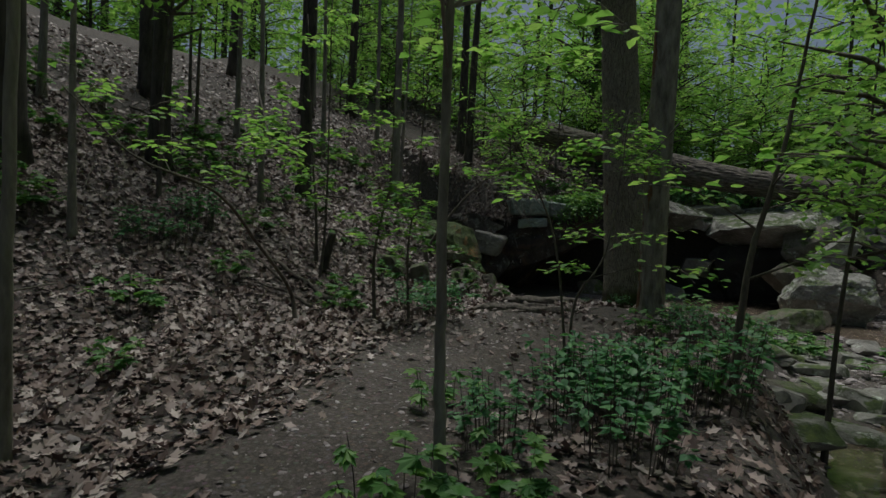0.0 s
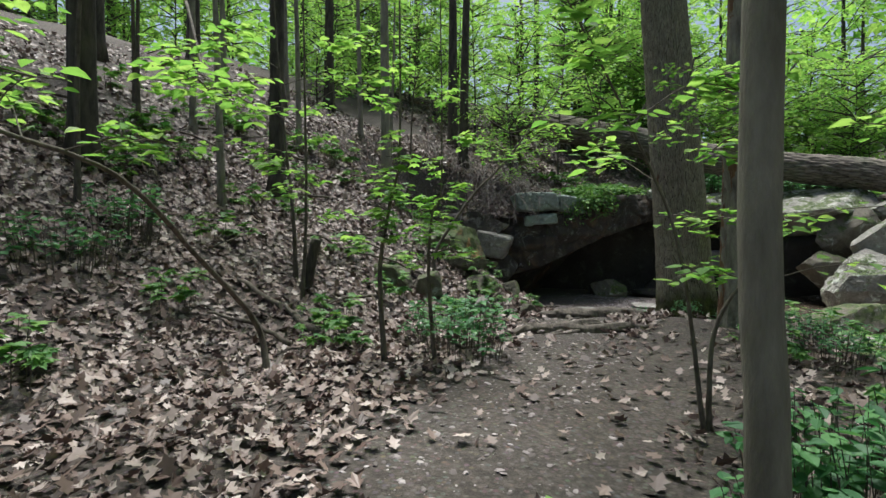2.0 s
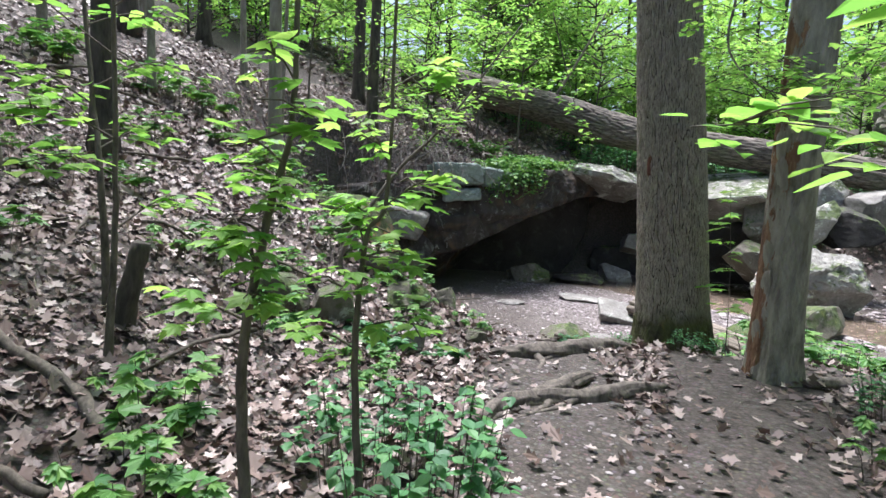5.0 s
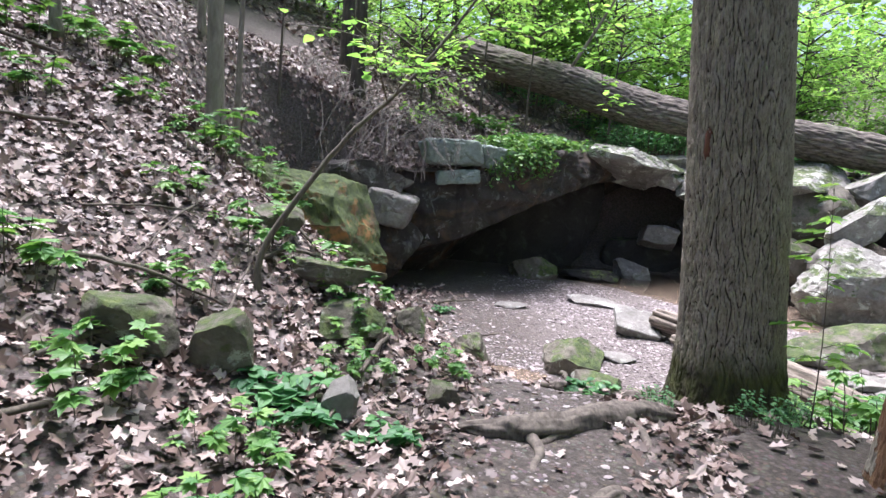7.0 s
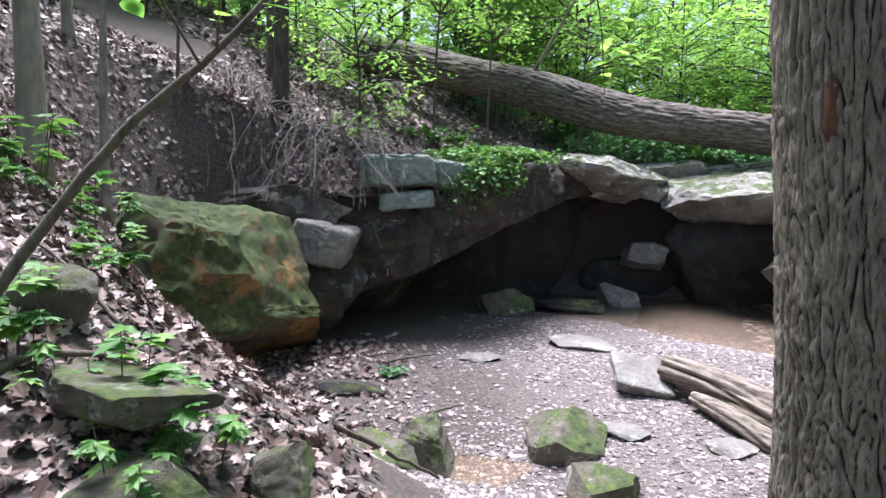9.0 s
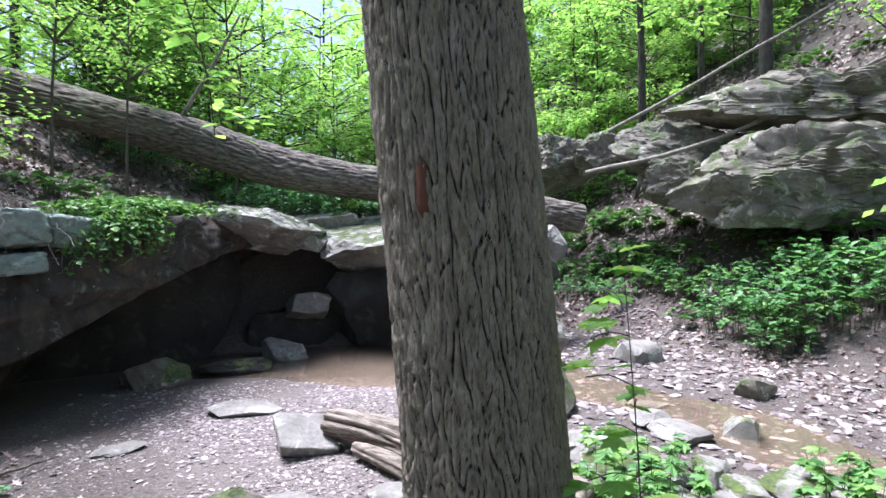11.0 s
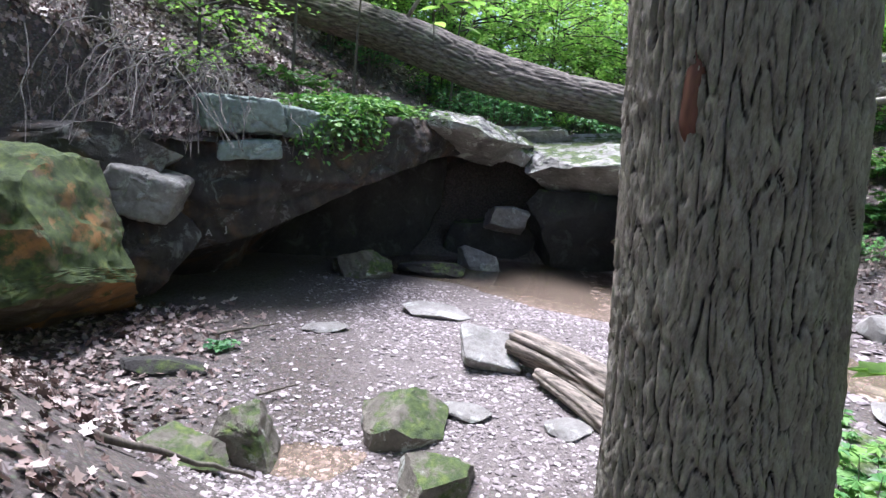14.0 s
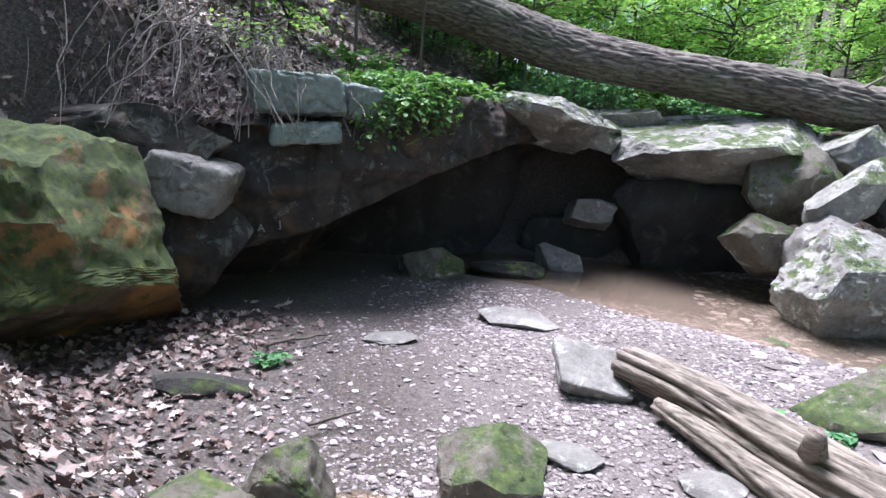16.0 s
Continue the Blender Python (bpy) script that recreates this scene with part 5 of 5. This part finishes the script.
for i in range(46):
    x, y = rng.uniform(-9, -2.2), rng.uniform(-9, 4)
    a, l = rng.uniform(0, 6.28), rng.uniform(0.4, 1.8)
    pts = [(x + math.cos(a) * l * u, y + math.sin(a) * l * u, ground_z(x + math.cos(a) * l * u, y + math.sin(a) * l * u) + 0.05 + 0.06 * math.sin(3 * u)) for u in (0, 0.5, 1)]
    stick(pts, rng.uniform(0.008, 0.03))
stick([(-2.3, -4.6, 1.05), (-3.0, -4.4, 1.25), (-3.9, -4.5, 1.6)], 0.05)
stick([(-3.9, 5.0, 0.05), (-3.6, 5.4, 0.06), (-3.4, 5.7, 0.04)], 0.02)
stick([(-2.9, 3.9, -0.15), (-2.7, 4.1, -0.13), (-2.55, 4.25, -0.12)], 0.018)
stick([(-1.05, 0.9, 0.55), (-0.98, 0.5, 0.68), (-0.9, 0.15, 0.75)], 0.025)
stick([(8.0, 14.0, 4.6), (11, 11.8, 5.4), (14.5, 9.0, 7.4)], 0.08, mat=MAT_BARK_PALE)
stick([(9.0, 15.0, 5.9), (11.5, 13.4, 7.4), (15.5, 11.5, 9.8)], 0.07, mat=MAT_BARK_PALE)
st = thing("broken_stump", "dark rotten broken stump leaning on the slope", "stump")
part("wood", raw_mesh("wood", *ridged_log([(-3.35, -3.72, g(-3.35, -3.72) - 0.1), (-3.3, -3.7, 1.55), (-3.2, -3.68, 1.95)], [0.07, 0.065, 0.05], 16, 14, 0.02, 14.0), MAT_BARK_DARK, True), st)

# ---------------- litter and gravel ----------------
PATH_LINE = [(3.4, -11.0), (1.6, -8.7), (0.3, -7.0), (0.0, -5.5), (-0.25, -3.5), (-0.75, -1.5), (-1.1, 0.3), (-1.2, 2.0)]


def path_distance(x, y):
    best = 1e9
    for (ax, ay), (bx, by) in zip(PATH_LINE, PATH_LINE[1:]):
        dx, dy = bx - ax, by - ay
        t = min(1.0, max(0.0, ((x - ax) * dx + (y - ay) * dy) / (dx * dx + dy * dy)))
        best = min(best, math.hypot(x - ax - t * dx, y - ay - t * dy))
    return best


def surface(x, y):
    if -10.5 < x < 4 and 4 < y < 19 and lip_side(x, y) > 0.12:
        return max(apron_z(x, y), ground_z(x, y)) if x < -6.0 else apron_z(x, y)
    return ground_z(x, y)


def litter(count, box, size, keep, seed, steep=4.0):
    rr = random.Random(seed)
    spots = []
    while len(spots) < count:
        x, y = rr.uniform(box[0], box[1]), rr.uniform(box[2], box[3])
        if rr.random() > keep(x, y):
            continue
        z = surface(x, y)
        e = 0.12
        sx, sy = (surface(x + e, y) - z) / e, (surface(x, y + e) - z) / e
        if abs(sx) + abs(sy) > steep:
            continue
        h = rr.uniform(0, 6.28)
        hx, hy = -math.sin(h), math.cos(h)
        pitch = math.atan(sx * hx + sy * hy) + rr.gauss(0, 0.4)
        roll = -math.atan(sx * hy - sy * hx) + rr.gauss(0, 0.42)
        spots.append(((x, y, z + rr.uniform(0.01, 0.05)), h, pitch, roll, size * rr.uniform(0.55, 1.2), rr.uniform(-0.6, 2.2)))
    return spots


def on_slope(x, y):
    m = basin_mask(x, y) if y < 6.5 or x > -3 else 0.0
    if lip_side(x, y) > 0.3 and y > 4:
        m = 0.0
    p = path_distance(x, y)
    return (1.0 - sstep(0.15, 0.5, m if x > -4.6 else m - 0.4)) * mix(0.06, 1.0, sstep(0.25, 0.85, p)) * (mix(0.10, 0.45, sstep(0.8, 1.6, x)) if x > 0.25 else 1.0)


lit = litter(46000, (-8.0, 5.2, -13.5, 3.5), 0.098, on_slope, 1)
thing("leaf_litter", "thick brown and pinkish dead leaves covering the slope", "dead leaves", kind="stuff", data=scatter_leaves("litter", lit, OAK, MAT_LITTER))
lit = litter(12000, (-14.0, -4.5, -13.5, 7.0), 0.13, on_slope, 2) + litter(13000, (-9.5, 2.5, 4.6, 15.5), 0.14, lambda x, y: on_slope(x, y) if lip_side(x, y) > 0.15 else 0.0, 3)
lit += litter(7000, (-9.5, -2.0, 0.4, 6.2), 0.105, lambda x, y: sstep(-2.2, -4.2, x + 0.25 * (y - 1.5)), 4) + litter(2500, (4.0, 13.0, 4.0, 16.0), 0.14, lambda x, y: sstep(6.0, 9.0, x), 5) + litter(9000, (3.5, 20.0, 13.0, 25.0), 0.17, lambda x, y: 1.0, 6) + litter(2500, (11.0, 20.0, 3.0, 13.5), 0.17, lambda x, y: 1.0, 7) + litter(11000, (-10.0, -4.2, 5.2, 10.0), 0.12, lambda x, y: 1.0 if lip_side(x, y) > 0.05 else 0.0, 8, 12.0) + litter(5000, (12.0, 26.0, 9.0, 24.0), 0.22, lambda x, y: 1.0, 10) + litter(8000, (-17.0, -3.0, 10.0, 24.0), 0.2, lambda x, y: 1.0, 9)
thing("leaf_litter", "brown dead leaves on the upper bank and ledge", "dead leaves", kind="stuff", data=scatter_leaves("litter", lit, OAK, MAT_LITTER))

PEBBLE = [(math.cos(a) * c, math.sin(a) * c, z) for z, c, o in ((0.55, 0.55, 0.0), (0.0, 1.0, 0.5), (-0.5, 0.6, 0.0)) for a in [(k + o) * math.pi * 2 / 5 for k in range(5)]]
PEBBLE_FACES = [(0, 1, 2, 3, 4)] + [(k, 5 + (k - 1) % 5, 5 + k) for k in range(5)] + [(k, 5 + k, (k + 1) % 5) for k in range(5)] + [(5 + k, 10 + k, 10 + (k + 1) % 5) for k in range(5)] + [(5 + k, 10 + (k + 1) % 5, 5 + (k + 1) % 5) for k in range(5)]


def gravel(count, box, lo, hi, keep, seed):
    rr = np.random.RandomState(seed)
    base = np.array(PEBBLE)
    verts, faces, made = [], [], 0
    while made < count:
        x, y = rr.uniform(box[0], box[1]), rr.uniform(box[2], box[3])
        if rr.rand() > keep(x, y):
            continue
        s = lo * (hi / lo) ** (rr.rand() ** 2.2)
        p = base * (1 + rr.uniform(-0.25, 0.25, base.shape)) * (s * rr.uniform(0.7, 1.2), s * rr.uniform(0.5, 1.0), s * rr.uniform(0.25, 0.5))
        a = rr.uniform(0, 6.28)
        c, w = math.cos(a), math.sin(a)
        p = np.stack((p[:, 0] * c - p[:, 1] * w, p[:, 0] * w + p[:, 1] * c, p[:, 2] + p[:, 0] * rr.uniform(-0.3, 0.3)), 1) + (x, y, ground_z(x, y) + s * 0.1)
        o = len(verts)
        verts += p.tolist()
        faces += [tuple(i + o for i in f) for f in PEBBLE_FACES]
        made += 1
    return verts, faces


def on_gravel(x, y):
    m = basin_mask(x, y)
    patch = 0.55 + 0.9 * noise.noise(Vector((x * 0.7, y * 0.7, 7.0)))
    return sstep(0.55, 0.95, m) * max(0.08, min(1.0, patch)) * sstep(-4.6, -1.4, x) * (1 - 0.7 * sstep(8.4, 9.6, y))


thing("gravel", "pale loose pebbles and stone chips on the sandy floor", "gravel", kind="stuff", data=raw_mesh("gravel", *gravel(36000, (-5.2, 2.6, 1.0, 9.6), 0.009, 0.05, on_gravel, 3), MAT_PEBBLE))
thing("gravel", "pale flat stone chips along the creek bed", "gravel", kind="stuff", data=raw_mesh("gravel", *gravel(15000, (1.6, 10.0, -12.0, 13.0), 0.02, 0.13, lambda x, y: sstep(0.5, 0.9, basin_mask(x, y)) * (1 - sstep(8.5, 10, x)), 4), MAT_PEBBLE))
thing("gravel", "small stones and chips on the earth path", "gravel", kind="stuff", data=raw_mesh("gravel", *gravel(5200, (-2.5, 3.0, -10.5, 2.5), 0.005, 0.032, lambda x, y: 1 - sstep(0.4, 0.9, path_distance(x, y)), 5), MAT_PEBBLE))

# ---------------- last small things ----------------
bm = bmesh.new()
bmesh.ops.create_circle(bm, cap_ends=True, segments=40, radius=1.0)
for v in bm.verts:
    a = math.atan2(v.co.y, v.co.x)
    k = 1 + 0.25 * math.sin(2 * a + 1) + 0.12 * math.sin(5 * a)
    v.co = Vector((-2.02 + v.co.x * 0.34 * k, 3.2 + v.co.y * 0.45 * k, ground_z(-2.02, 3.2) + 0.03))
puddle = thing("puddle", "small brown puddle between mossy stones", "water", kind="structure", data=mesh_from(bm, "puddle", MAT_WATER))
puddle.visible_shadow = False
sprig = herb("gravel_sprig", "fallen green leafy sprig behind the driftwood", 24, 14, 0.16, 0.12, OVAL, MAT_SHRUB, 0.2)
plant_all(sprig, [(0.15, 5.9, 0, 1.2), (0.45, 5.75, 80, 1.0), (1.05, 5.1, 30, 1.0), (1.5, 4.9, 160, 0.9), (-3.75, 4.85, 0, 0.7), (2.2, 8.3, 60, 0.7), (-0.7, 0.15, 0, 0.8), (-2.35, -1.75, 0, 1.0), (-2.15, -1.95, 120, 0.9), (-1.6, -1.9, 120, 0.7)])


def grass_tuft(x, y, seed):
    rr = random.Random(seed)
    blades = []
    z = ground_z(x, y)
    for i in range(26):
        a, l = rr.uniform(0, 6.28), rr.uniform(0.07, 0.15)
        d = Vector((math.cos(a), math.sin(a), 0))
        p = Vector((x, y, z)) + d * 0.03 * rr.random()
        blades.append(tube([p, p + d * l * 0.3 + Vector((0, 0, l * 0.7)), p + d * l * 0.8 + Vector((0, 0, l * 0.8))], [0.003, 0.0025, 0.0006], 3, False))
    thing("grass_tuft", "small tuft of green grass at the path edge", "grass", kind="stuff", data=raw_mesh("grass_tuft", *join(blades), MAT_GREEN2))


grass_tuft(-0.25, 0.0, 1)
grass_tuft(-0.45, 0.2, 2)

# scratched letters on the rock face
from_eye = Vector((-0.97, -0.42, 2.3))
bpy.context.view_layer.update()
ledge_ob = bpy.data.objects["ledge"]
for char, goal in (("A", Vector((-4.93, 6.72, 0.96))), ("J", Vector((-4.72, 6.85, 1.02)))):
    way = (goal - from_eye).normalized()
    hit, place, normal, _ = ledge_ob.ray_cast(from_eye, way)
    if hit:
        cu = bpy.data.curves.new("carved_letter", "FONT")
        cu.body, cu.size, cu.extrude, cu.align_x = char, 0.15, 0.004, "CENTER"
        cu.materials.append(MAT_SCRATCH)
        flat = Vector((normal.x, normal.y, normal.z * 0.5)).normalized()
        m = flat.to_track_quat("Z", "Y").to_matrix().to_4x4()
        letter = thing("carved_letter", "pale letter " + char + " scratched into dark rock", "letter", "letters scratched in the rock", where=Matrix.Translation(place + flat * 0.006) @ m, data=cu)
